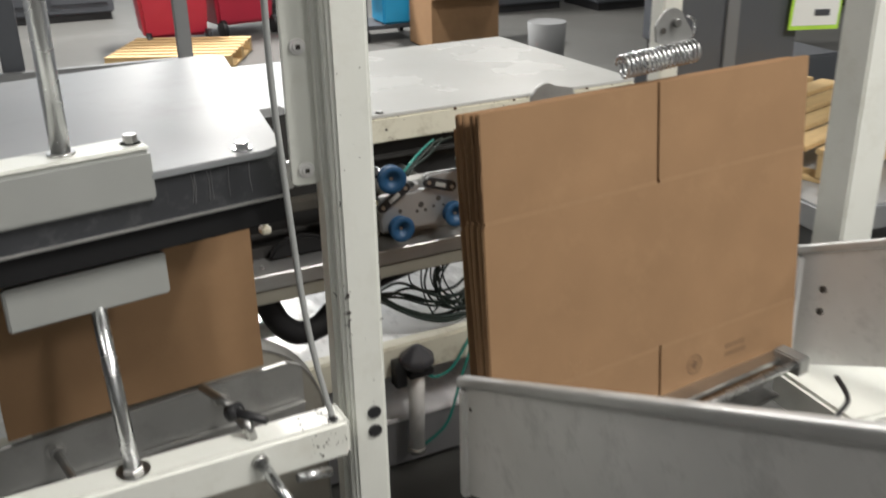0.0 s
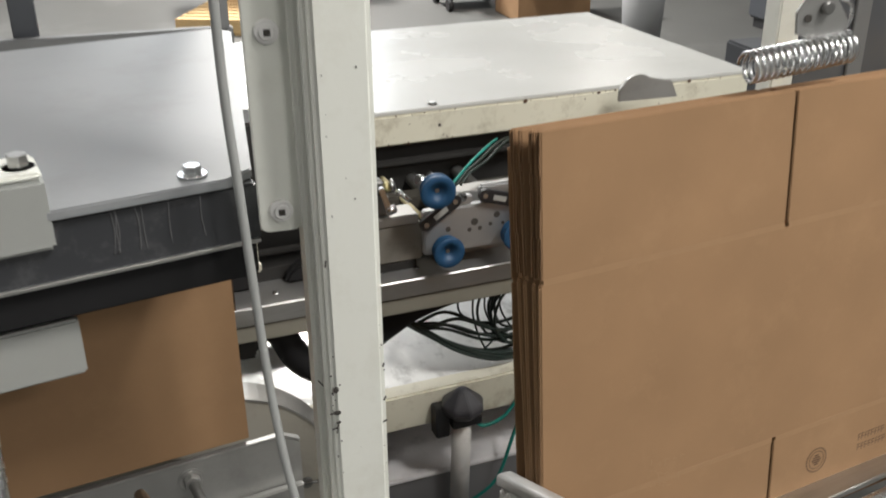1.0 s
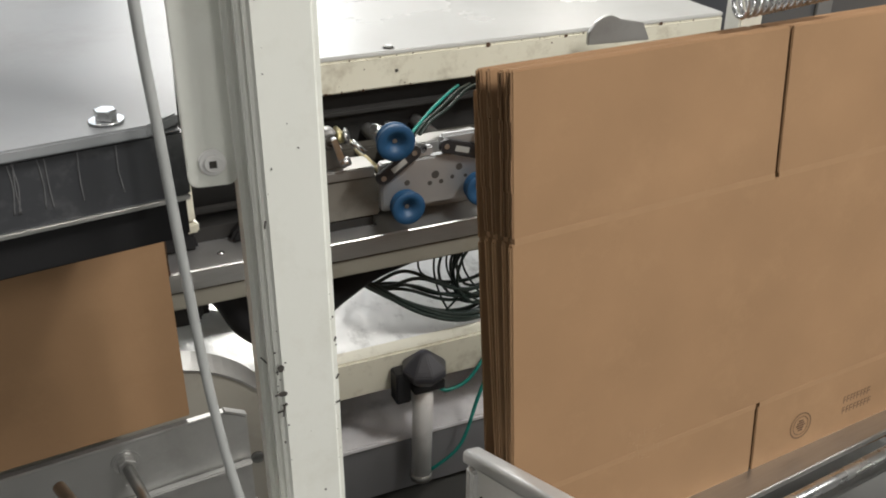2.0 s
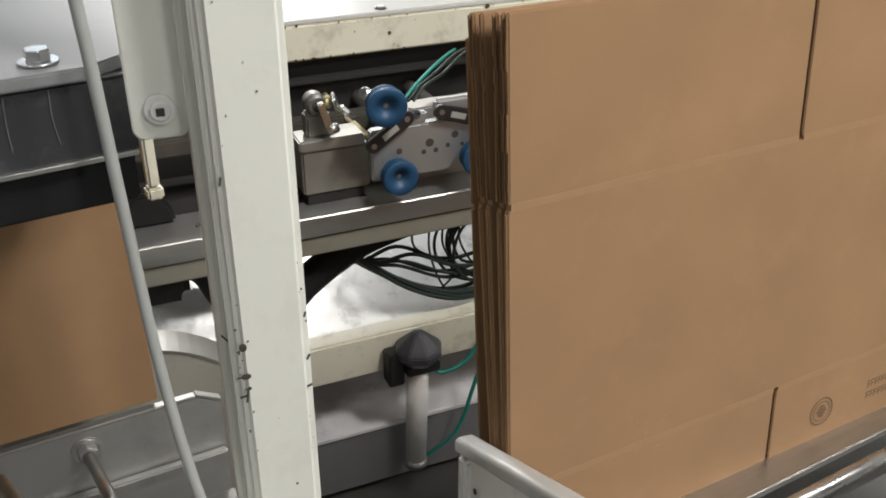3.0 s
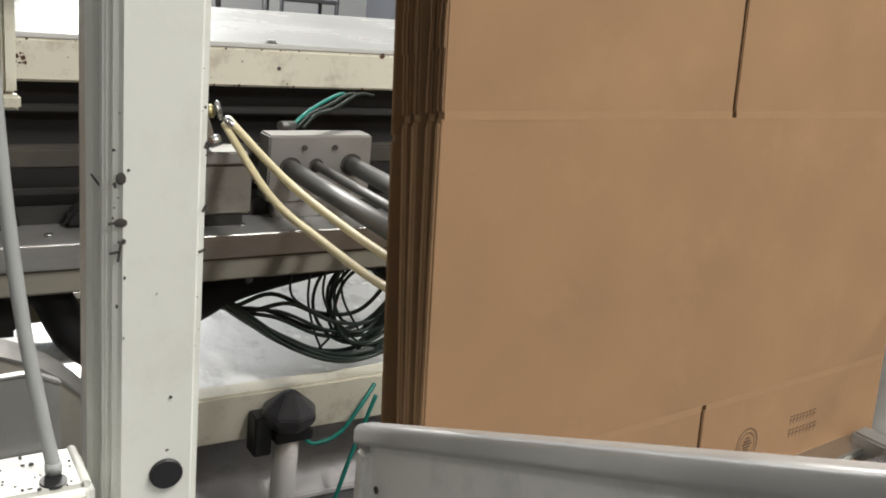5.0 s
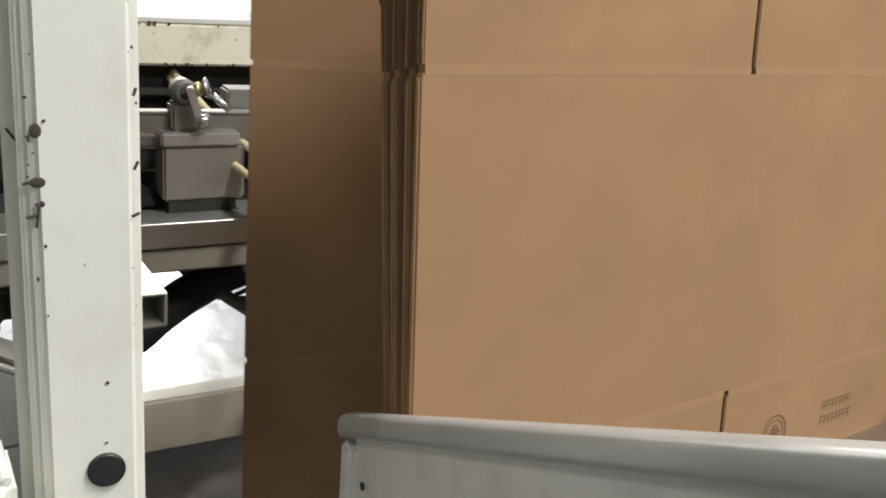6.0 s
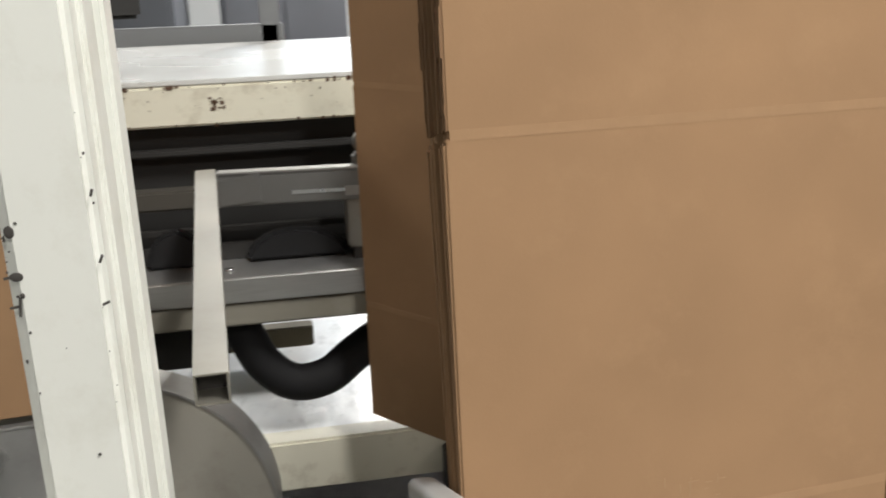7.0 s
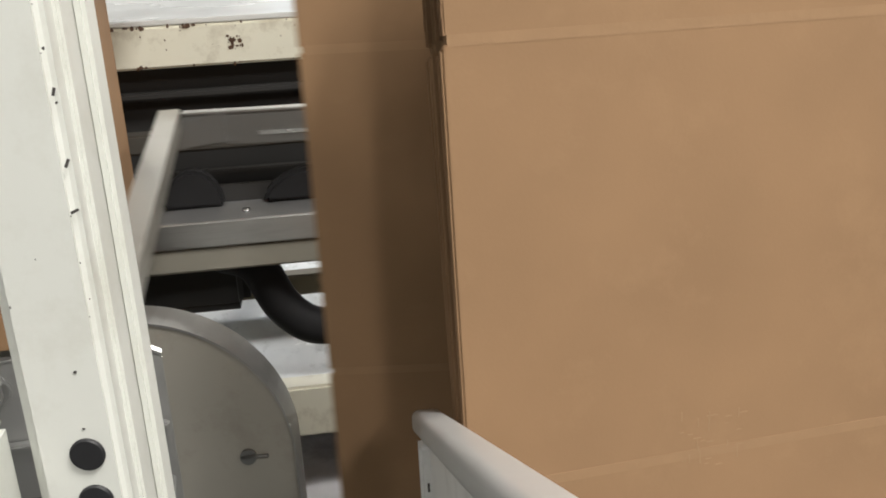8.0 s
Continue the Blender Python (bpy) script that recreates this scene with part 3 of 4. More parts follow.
part("bottom_flap", box(-EW + 0.07, -0.01, TH, ED, -EH + 0.001, -EH + 0.001 + TH), BROWN, erected)
rw.matrix_basis = SKEW
lw.matrix_basis = Matrix.Translation((-EW, 0, 0)) @ SKEW @ Matrix.Translation((EW, 0, 0))
bw.location = (ED * math.sin(radians(4.0)), 0, 0)
part("flap_edge", box(0.0006, 0.003, 0.004, 0.012, -0.06, 0.1), SLOT, erected)

# ---- main table over the pick-off unit ----
tab = thing("machine_table", "white topped machine table with chipped cream front rail", "machine table")
part("top_sheet", box(-0.9, 1.36, 1.148, 2.03, 1.036, 1.046, 0.002), TOPW, tab, "white glossy sheet top")
part("front_rail", box(-0.9, 1.36, 1.146, 1.19, 0.962, 1.0355, 0.004), CREAM, tab, "chipped cream painted rail")
part("rear_rail", box(-0.9, 1.36, 1.98, 2.03, 0.962, 1.0355, 0.004), CREAM, tab)
part("right_rail", box(1.32, 1.36, 1.19, 1.98, 0.962, 1.0355, 0.004), CREAM, tab)
for xx in (-0.7, 1.3):
    for yy in (1.5, 1.99):
        part("leg", box(xx - 0.03, xx + 0.03, yy - 0.03, yy + 0.03, 0.0, 0.9615, 0.004), CREAM, tab)
ch = chips(21, 22, -0.2, 0.25, 0.966, 1.032, 1.1455, 0.0013)
merge(ch, chips(22, 26, -0.018, 0.008, 0.988, 1.012, 1.1455, 0.0034))
merge(ch, chips(23, 22, 0.25, 1.3, 0.966, 1.032, 1.1455, 0.0013))
merge(ch, chips(24, 60, -0.3, 1.3, 1.033, 1.0355, 1.1455, 0.0022, 2.6))
merge(ch, chips(25, 40, -0.3, 1.3, 0.963, 0.966, 1.1455, 0.002, 2.4))
tagged(part("chipped_rust", ch, RUST, tab, "rust brown chips in the paint"), kind="stuff")
part("hole", cyl((0.469, 1.147, 1.0), (0.469, 1.1452, 1.0), 0.004, seg=12), CHIP, tab)
for xx in (0.46, 1.02):
    part("screw", nut(xx, 1.17, 1.049, 0.009, 0.006), STEEL, tab)
cav = thing("machine_inside", "machine interior coloured near black for shade behind the pick-off unit", "machine body")
# Panels and bars get a near-black colour in place of cavity shade.
part("back_panel", box(-0.9, 1.32, 1.20, 1.21, 0.70, 0.96), SHADE_BLACK, cav)
# Added near-black plate; hides the bright deck seen over the shelf.
part("sight_plate", box(-0.9, 1.32, 0.969, 1.199, 0.70, 0.706), SHADE_BLACK, cav)
part("upper_bar", box(-0.9, 1.32, 1.16, 1.185, 0.905, 0.918, 0.003), SHADE_BLACK, cav)
part("slide_bar", box(-0.9, 1.32, 1.02, 1.04, 0.79, 0.80, 0.002), SHADE_BLACK, cav)
# Cream bar whose colour is darkened to near black for the cavity shade.
part("middle_bar", box(-0.9, 1.32, 1.08, 1.12, 0.822, 0.858, 0.004), mat("shaded_cream_bar", (0.06, 0.055, 0.046), 0.6, var=0.15, scale=6, stain=(0.1, 0.09, 0.07), stain_amt=0.6, stain_scale=8), cav)
# Added near-black block for the dark shape behind the hose.
part("dark_block", box(-0.32, -0.02, 0.99, 1.12, 0.545, 0.672, 0.02, 3), SHADE_BLACK, cav)
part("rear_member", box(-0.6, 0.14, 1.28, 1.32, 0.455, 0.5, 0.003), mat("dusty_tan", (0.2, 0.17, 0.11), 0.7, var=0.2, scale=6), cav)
part("side_panel", box(-0.92, -0.9, 1.15, 2.0, 0.43, 0.96), SHADE_BLACK, cav)

ledge = thing("front_ledge", "stainless angle ledge with bright edge over a cream beam", "machine rail")
part("shelf", box(-0.9, 1.3, 0.852, 0.96, 0.752, 0.759, 0.001), mat("dusky_shelf", (0.4, 0.4, 0.4), 0.4, 0.8, var=0.25, scale=6, stain=(0.5, 0.5, 0.5), stain_amt=0.5, stain_scale=9), ledge)
part("lip", box(-0.9, 1.3, 0.846, 0.852, 0.718, 0.760, 0.0025, 3), STEEL, ledge, "bright stainless lip")
# Cream darkened in its colour for shade under the lip, with random stains.
part("beam", box(-0.9, 1.3, 0.853, 0.92, 0.675, 0.7175, 0.004), mat("shaded_cream", (0.22, 0.21, 0.175), 0.5, var=0.15, scale=5, stain=(0.16, 0.14, 0.1), stain_amt=0.5, stain_scale=9), ledge)
# Added near-black strip that blocks the view to the deck, in place of shade.
part("web", box(-0.9, 1.3, 0.961, 0.968, 0.66, 0.788, 0.001), SHADE_BLACK, ledge, "added near-black strip hiding the bright deck behind the shelf")
for xx in (-0.35, 0.0, 0.315, 0.66):
    part("screw", cyl((xx, 0.895, 0.759), (xx, 0.895, 0.763), 0.007, seg=14, bevel=0.001), CHROME, ledge)

base = thing("base_frame", "cream base beam with wrapped glossy deck", "machine frame")
part("front_beam", box(-0.9, 1.4, 0.9, 0.95, 0.332, 0.43, 0.005), CREAM, base)
part("deck", box(-0.9, 1.4, 0.951, 2.0, 0.412, 0.424, 0.003), DECK, base, "smeared bright sheet metal deck")
SMEAR = mat("smeared_shelf", (0.80, 0.79, 0.83), 0.42, 0.05, var=0.25, scale=12, stain=(0.45, 0.44, 0.47), stain_amt=0.9, stain_scale=8)
PANEL = mat("dark_grey_panel", (0.24, 0.24, 0.25), 0.5, 0.2, var=0.2, scale=4)
part("lower_shelf", box(-0.9, 1.4, 0.905, 1.6, 0.17, 0.184, 0.003), SMEAR, base, "smeared grey lower shelf")
part("lower_panel", box(-0.9, 1.4, 0.91, 0.92, 0.02, 0.169), PANEL, base)
part("back_sheet", box(-0.9, 1.4, 1.6, 1.61, 0.02, 0.41), PANEL, base)
for xx in (-0.8, 1.3):
    part("leg", box(xx - 0.03, xx + 0.03, 0.98, 1.04, 0.0, 0.41, 0.004), CREAM, base)

# ---- pick-off unit ----
gb = thing("guide_block", "grey aluminium guide block with bored rod holes", "machine block")
part("block", box(0.383, 0.585, 0.925, 0.975, 0.79, 0.912, 0.003), DULL, gb)
for xx, zz, r in ((0.425, 0.852, 0.021), (0.475, 0.857, 0.013), (0.545, 0.857, 0.021)):
    part("bore", cyl((xx, 0.9255, zz), (xx, 0.922, zz), r, seg=24), CHIP, gb)
for xx in (0.45, 0.51):
    part("screw", cyl((xx, 0.9255, 0.89), (xx, 0.922, 0.89), 0.005, seg=10), CHIP, gb)
part("foot", box(0.40, 0.57, 0.93, 0.96, 0.759, 0.79, 0.002), DULL, gb)
vb = thing("valve_box", "grey metal valve box with chromed clamp lever", "valve")
# Casting colour lowered for the shade it stands in; stains vary at random.
part("box", box(0.212, 0.345, 0.9, 0.955, 0.778, 0.868, 0.004), mat("shaded_casting", (0.26, 0.25, 0.225), 0.5, 0.5, var=0.2, scale=12, stain=(0.12, 0.11, 0.1), stain_amt=0.5, stain_scale=14), vb)
part("plate", box(0.208, 0.335, 0.895, 0.96, 0.868, 0.89, 0.003), DULL, vb)
part("foot", box(0.22, 0.33, 0.9, 0.95, 0.759, 0.778), SHADE_BLACK, vb)
part("knob", cyl((0.25, 0.905, 0.952), (0.25, 0.945, 0.952), 0.02, seg=24, bevel=0.004), DIM, vb)
part("knob_bore", cyl((0.25, 0.906, 0.952), (0.25, 0.9035, 0.952), 0.011, seg=18), CHIP, vb)
part("clamp_foot", box(0.228, 0.275, 0.91, 0.945, 0.8905, 0.935, 0.004), DIM, vb)
part("brass_ring", cyl((0.262, 0.905, 0.957), (0.274, 0.9, 0.96), 0.0115, seg=18, bevel=0.003), YELLOWM, vb, "yellow passivated ring")
part("washer", cyl((0.276, 0.899, 0.96), (0.284, 0.896, 0.962), 0.017, seg=18, bevel=0.003), CHROME, vb)
lev = outline([(-0.006, 0.03), (0.006, 0.03), (0.009, -0.03), (-0.005, -0.033)], 0.012, bevel=0.002)
bmesh.ops.transform(lev, matrix=Matrix.Translation((0.258, 0.885, 0.935)) @ pose(0, 0, 0, 0, -16, 0), verts=lev.verts)
part("lever", lev, CHROME, vb)
part("lever_pin", cyl((0.262, 0.888, 0.908), (0.282, 0.888, 0.914), 0.01, seg=14, bevel=0.002), CHROME, vb)
part("fitting", cyl((0.288, 0.893, 0.95), (0.312, 0.88, 0.928), 0.006, seg=12), CHROME, vb)

HY = 0.862
head = thing("suction_head", "sliding aluminium pick-off head with blue suction cups", "suction head")
plate = part("plate", box(0.345, 0.605, HY, HY + 0.022, 0.79, 0.893, 0.003), ALU, head)
for xx, zz, r in ((0.462, 0.853, 0.0085), (0.45, 0.836, 0.005), (0.475, 0.836, 0.005), (0.50, 0.842, 0.0045), (0.515, 0.862, 0.0075), (0.53, 0.84, 0.004), (0.40, 0.845, 0.006)):
    part("hole", cyl((xx, HY - 0.0006, zz), (xx, HY + 0.002, zz), r, seg=16), CHIP, head)
for a, b in (((0.346, 0.868), (0.412, 0.912)), ((0.482, 0.915), (0.55, 0.893))):
    d = Vector((b[0] - a[0], 0, b[1] - a[1]))
    ang = math.degrees(math.atan2(d.z, d.x))
    L = d.length
    w = 0.0145
    link = outline(arc(0, 0, w, 90, 270, 10) + arc(L, 0, w, -90, 90, 10), 0.010, bevel=0.0015)
    bmesh.ops.transform(link, matrix=Matrix.Translation((a[0], HY - 0.013, a[1])) @ pose(0, 0, 0, 0, -ang, 0), verts=link.verts)
    lk = part("link", link, BLACK, head, "black plastic swivel link")
    wn = box(L * 0.28, L * 0.72, -0.0006, 0.001, -0.006, 0.006, 0.0004)
    bmesh.ops.transform(wn, matrix=Matrix.Translation((a[0], HY - 0.0134, a[1])) @ pose(0, 0, 0, 0, -ang, 0), verts=wn.verts)
    part("window", wn, GREYPL, lk, "pale grey inset")
    for q in (a, b):
        part("pivot", cyl((q[0], HY - 0.0145, q[1]), (q[0], HY - 0.012, q[1]), 0.0055, seg=14), STEEL, lk)
part("shoulder", box(0.475, 0.6, HY + 0.002, HY + 0.02, 0.8935, 0.935, 0.006), ALU, head)
part("shoulder", box(0.40, 0.46, HY + 0.004, HY + 0.02, 0.8935, 0.915, 0.004), ALU, head)


def cup(x, y, z, tilt, turn, r=0.031):
    bm = lathe([(0.004, 0.012), (r * 0.35, 0.012), (r * 0.42, 0.004), (r * 0.95, -0.002), (r, 0.001), (r, 0.006), (r * 0.85, 0.012), (r * 0.78, 0.016), (r * 0.92, 0.021), (r * 0.9, 0.026), (r * 0.55, 0.032), (r * 0.45, 0.042), (0.004, 0.042)], 32)
    m = Matrix.Translation((x, y, z)) @ pose(0, 0, 0, -90 + tilt, 0, turn)
    bmesh.ops.transform(bm, matrix=m, verts=bm.verts)
    c = part("suction_cup", bm, BLUE, head, "blue bellows suction cup")
    s = cyl((0, 0, 0.011), (0, 0, 0.0135), 0.0045, seg=10)
    bmesh.ops.transform(s, matrix=m, verts=s.verts)
    part("screw", s, STEEL, c)
    s = cyl((0, 0, 0.042), (0, 0, 0.07), 0.009, seg=12)
    bmesh.ops.transform(s, matrix=m, verts=s.verts)
    part("stem", s, STEEL, c)


cup(0.384, HY - 0.05, 0.812, 0, 0, 0.035)
cup(0.545, HY - 0.05, 0.825, 0, 0, 0.035)
cup(0.358, HY - 0.055, 0.955, 6, -6, 0.038)
cup(0.59, HY - 0.055, 0.955, 6, 6, 0.038)
part("elbow", cyl((0.325, HY - 0.02, 0.978), (0.362, HY, 0.955), 0.011, seg=12, bevel=0.002), CHROME, head)
part("elbow", cyl((0.385, HY - 0.005, 0.935), (0.44, HY, 0.912), 0.009, seg=12, bevel=0.002), CHROME, head)
for piece in list(head.children):
    piece.location += Vector((-0.009, 0, 0.012))
for xx, zz, r in ((0.425, 0.852, 0.016), (0.475, 0.857, 0.0085), (0.545, 0.857, 0.016)):
    part("guide_rod", cyl((xx, HY + 0.02, zz), (xx, HY + 0.78, zz), r, seg=20), DIM, head, "dark steel guide rod")
for k, (dx, dz) in enumerate(((0, 0), (-0.02, -0.03))):
    part("air_hose", tube([(0.375 + dx, HY + 0.005, 0.862 + dz), (0.368 + dx, HY + 0.12, 0.849 + dz), (0.355 + dx, HY + 0.28, 0.858 + dz), (0.335 + dx, HY + 0.45, 0.884 + dz), (0.30 + dx * 0.3, HY + 0.62, 0.945 + dz * 0.3)], 0.0065, 10, 8), CREAMH, head, "cream plastic air hose")
tt = thing("teal_tubes", "thin teal air tubes behind the pick-off head", "air tube")
for k in range(3):
    part("tube", tube([(0.425 + 0.012 * k, 0.935, 0.925), (0.455 + 0.012 * k, 0.95, 0.945), (0.51 + 0.016 * k, 1.0, 0.958 - 0.004 * k), (0.575 + 0.02 * k, 1.06, 0.966), (0.62 + 0.03 * k, 1.12, 0.955)], 0.0034, 8, 8), TEAL if k == 0 else GREENC, tt)
part("connector", cyl((0.40, 0.925, 0.93), (0.432, 0.937, 0.928), 0.008, seg=12), DIM, tt)

# the machine stands slightly turned against the guard frame
MACH = Matrix.Translation((0.191, 0.862, 0)) @ pose(0, 0, 0, 0, 0, 5) @ Matrix.Translation((-0.2, -0.86, 0))
for o in (tab, cav, ledge, base):
    o.matrix_basis = MACH
HEAD = Matrix.Translation((-0.012, 0, 0)) @ MACH
for o in (gb, vb, tt):
    o.matrix_basis = HEAD

# ---- pusher arm ----
arm = thing("pusher_arm", "stainless square tube pusher arm on a sliding bar", "pusher arm")
A0, A1 = Vector((0.066, 0.165, 0.888)), Vector((-0.036, 0.90, 0.926))
hw, th = 0.016, 0.0022
LEN = (A1 - A0).length
ARMM = Matrix.Translation(A0) @ (A1 - A0).to_track_quat("Y", "Z").to_matrix().to_4x4()


def along(bm):
    bmesh.ops.transform(bm, matrix=ARMM, verts=bm.verts)
    return bm


sq = bmesh.new()
box(-hw, hw, 0, LEN, -th, 0.0, 0.0006, 2, sq)
box(-hw, hw, 0, LEN, -2 * hw, -2 * hw + th, 0.0006, 2, sq)
box(-hw, -hw + th, 0, LEN, -2 * hw + th, -th, 0, 1, sq)
box(hw - th, hw, 0, LEN, -2 * hw + th, -th, 0, 1, sq)
part("tube", along(sq), mat("worn_tube", (0.32, 0.305, 0.265), 0.4, 0.7, var=0.12, scale=9, stain=(0.26, 0.24, 0.2), stain_amt=0.5, stain_scale=10, bump=0.08, bscale=60), arm, "open ended square stainless tube")
part("dark_bore", along(box(-hw + th, hw - th, 0.03, 0.04, -2 * hw + th, -th)), CHIP, arm)
part("cross_bar", box(-0.02, 0.5, 0.9, 0.93, 0.862, 0.915, 0.003), DIM, arm)
part("gusset", outline([(-0.03, 0.905), (0.05, 0.918), (0.05, 0.87), (-0.03, 0.86)], 0.02, bevel=0.002), DIM, arm).location = (0, 0.895, 0)
part("slot", box(0.10, 0.19, 0.8985, 0.9, 0.878, 0.884), CHROME, arm)
part("edge_strip", box(-0.02, 0.5, 0.899, 0.925, 0.9155, 0.919, 0.001), DULL, arm)
part("carriage", box(0.30, 0.48, 0.931, 0.99, 0.86, 0.95, 0.004), DIM, arm)

# ---- cables, black hose, sensor ----
bh = thing("black_hose", "thick black flexible hose sagging under the ledge", "hose")
part("hose", tube([(-0.16, 0.98, 0.72), (-0.06, 0.94, 0.68), (0.0, 0.93, 0.655), (0.04, 0.93, 0.575), (0.09, 0.93, 0.533), (0.15, 0.93, 0.538), (0.20, 0.94, 0.57), (0.26, 0.95, 0.602), (0.36, 0.97, 0.632), (0.6, 1.0, 0.66), (0.8, 1.02, 0.67)], 0.033, 14, 8), RUBBER, bh)
for xx, rx, rz in ((-0.085, 0.05, 0.066), (0.115, 0.088, 0.056)):
    hump = outline([(xx + rx * math.cos(radians(a)), 0.7595 + rz * math.sin(radians(a))) for a in range(0, 181, 15)], 0.03, bevel=0.008)
    part("belt_wheel", hump, RUBBER, bh, "dark wheel guard over the shelf").location = (0, 0.925, 0)
part("hose_clip", cyl((0.335, 0.966, 0.6445), (0.35, 0.969, 0.6475), 0.0345, seg=20, bevel=0.002), DIM, bh, "steel hose clip")
cb = thing("cable_loops", "bundle of looped dark green cables hanging under the ledge", "cable bundle")
rnd = random.Random(14)
for k in range(15):
    d = rnd.uniform(-0.03, 0.03)
    low = 0.446 + (rnd.uniform(0, 0.022) if k < 10 else rnd.uniform(0.03, 0.10))
    xl = 0.315 + rnd.uniform(-0.015, 0.02)
    xr = 0.66 + rnd.uniform(-0.03, 0.05)
    yy = 0.94 + rnd.uniform(-0.012, 0.035)
    part("cable", tube([(xl - 0.05, yy + 0.02, 0.64), (xl + 0.02, yy, 0.585 - 0.2 * abs(d)), (xl + 0.11, yy - 0.01, low + 0.062), (xl + 0.2, yy - 0.015, low + 0.018), (xl + 0.28, yy, low), (xr - 0.01, yy, low + 0.022), (xr + 0.045, yy, low + 0.09), (xr + 0.02 + d, yy + 0.01, 0.62), (xr - 0.06 + d, yy + 0.03, 0.675)], rnd.uniform(0.0032, 0.0052), 8, 7), GREENC, cb)
for k in range(4):
    x0 = 0.46 + 0.035 * k
    part("cable", tube([(x0, 0.95, 0.68), (x0 + rnd.uniform(-0.03, 0.04), 0.94, 0.6), (x0 + rnd.uniform(0.0, 0.09), 0.94, 0.53), (x0 + rnd.uniform(0.02, 0.1), 0.95, 0.47)], 0.0025, 7, 7), GREENC, cb)

for k in range(6):
    cx, cz, r = 0.60 + rnd.uniform(-0.02, 0.02), 0.575 + rnd.uniform(-0.015, 0.015), rnd.uniform(0.06, 0.105)
    yy = 0.95 + rnd.uniform(-0.02, 0.03)
    part("cable", tube([(cx + r * math.cos(a) * 0.9, yy + 0.01 * math.sin(2 * a + k), cz + r * math.sin(a)) for a in [math.pi * 2 * i / 14 + k for i in range(15)]], 0.0035, 8, 3), GREENC, cb)

sens = thing("capped_sensor", "grey capped cylinder with black bracket on the base beam", "sensor")
cap = lathe([(0.004, 0.068), (0.014, 0.064), (0.047, 0.035), (0.053, 0.028), (0.053, 0.014), (0.038, -0.006), (0.004, -0.006)], 8)
bmesh.ops.transform(cap, matrix=Matrix.Translation((0.413, 0.862, 0.376)), verts=cap.verts)
for f in cap.faces:
    f.smooth = False
bmesh.ops.bevel(cap, geom=cap.edges[:], offset=0.0025, segments=2, affect="EDGES", clamp_overlap=True)
part("cap", cap, mat("charcoal_cap", (0.062, 0.062, 0.072), 0.38, var=0.15, scale=30), sens, "faceted charcoal plastic cap")
part("bracket", box(0.38, 0.455, 0.838, 0.899, 0.345, 0.369, 0.003), BLACK, sens)
part("bracket_plate", box(0.345, 0.38, 0.858, 0.899, 0.315, 0.395, 0.003), BLACK, sens)
part("cylinder", cyl((0.413, 0.866, 0.345), (0.405, 0.868, 0.08), 0.024, seg=24), GUARDM, sens, "scuffed grey cylinder")
part("cylinder_foot", cyl((0.4055, 0.868, 0.098), (0.405, 0.868, 0.078), 0.027, seg=24, bevel=0.002), DULL, sens)
part("fitting", cyl((0.432, 0.87, 0.355), (0.448, 0.865, 0.335), 0.006, seg=10), YELLOWM, sens)
part("tube", tube([(0.448, 0.865, 0.335), (0.47, 0.86, 0.322), (0.52, 0.86, 0.335), (0.56, 0.86, 0.385), (0.60, 0.88, 0.42)], 0.0045, 8), TEAL, sens, "teal air tube")
part("tube", tube([(0.43, 0.86, 0.10), (0.5, 0.85, 0.16), (0.55, 0.86, 0.28), (0.60, 0.87, 0.40)], 0.0045, 8), TEAL, sens)

for o in (bh, sens):
    o.matrix_basis = MACH
cb.matrix_basis = HEAD

# ---- carton magazine ----
LIPM = mat("satin_lip", (0.58, 0.58, 0.575), 0.36, 0.35, var=0.12, scale=14, stain=(0.55, 0.55, 0.54), stain_amt=0.5, stain_scale=12, bump=0.08, bscale=60)


def rising_plate(name, at, run, bend, height, flip, label, steps=10):
    """A side plate of the magazine that rises towards -y, slightly bowed, with a rounded folded top lip."""
    o = thing(name, label, "guide plate", at=at)

    def sweep(profile, y0, y1):
        bm = bmesh.new()
        rings = []
        for i in range(steps + 1):
            L = y0 + (y1 - y0) * i / steps
            p = Vector((bend[0] * L + bend[2] * L * L, -L, bend[1] * L + bend[3] * L * L))
            rings.append([bm.verts.new(p + Vector((-u * flip, 0, w))) for u, w in profile])
        n = len(profile)
        for a, b in zip(rings, rings[1:]):
            for k in range(n):
                f = bm.faces.new((a[k], a[(k + 1) % n], b[(k + 1) % n], b[k]))
                f.smooth = n > 6
        bm.faces.new(rings[0][::-1])
        bm.faces.new(rings[-1])
        return bm

    lip = arc(0.008, -0.008, 0.008, 180, 90, 5) + arc(0.020, -0.008, 0.008, 90, 0, 5) + arc(0.020, -0.018, 0.008, 0, -90, 5) + arc(0.008, -0.018, 0.008, 270, 180, 5)
    part("top_tube", sweep(lip, 0.0, run), LIPM, o)
    part("plate", sweep([(0.012, -height), (0.015, -height), (0.015, -0.024), (0.012, -0.024)], 0.014, run), GUARDM, o)
    part("end_tube", box(min(-0.004 * flip, -0.024 * flip), max(-0.004 * flip, -0.024 * flip), -0.022, 0.0, -height, -0.0262, 0.004, 3), GUARDM, o)
    return o


lg = rising_plate("magazine_guide", (0.267, 0.180, 0.757), 1.08, (0.085, 0.46, 0.0, 0.0), 0.29, 1, "dull stainless magazine side plate with folded lip")
part("rivet", cyl((-0.0155, -0.045, -0.055), (-0.0175, -0.045, -0.055), 0.004, seg=12), CHIP, lg)
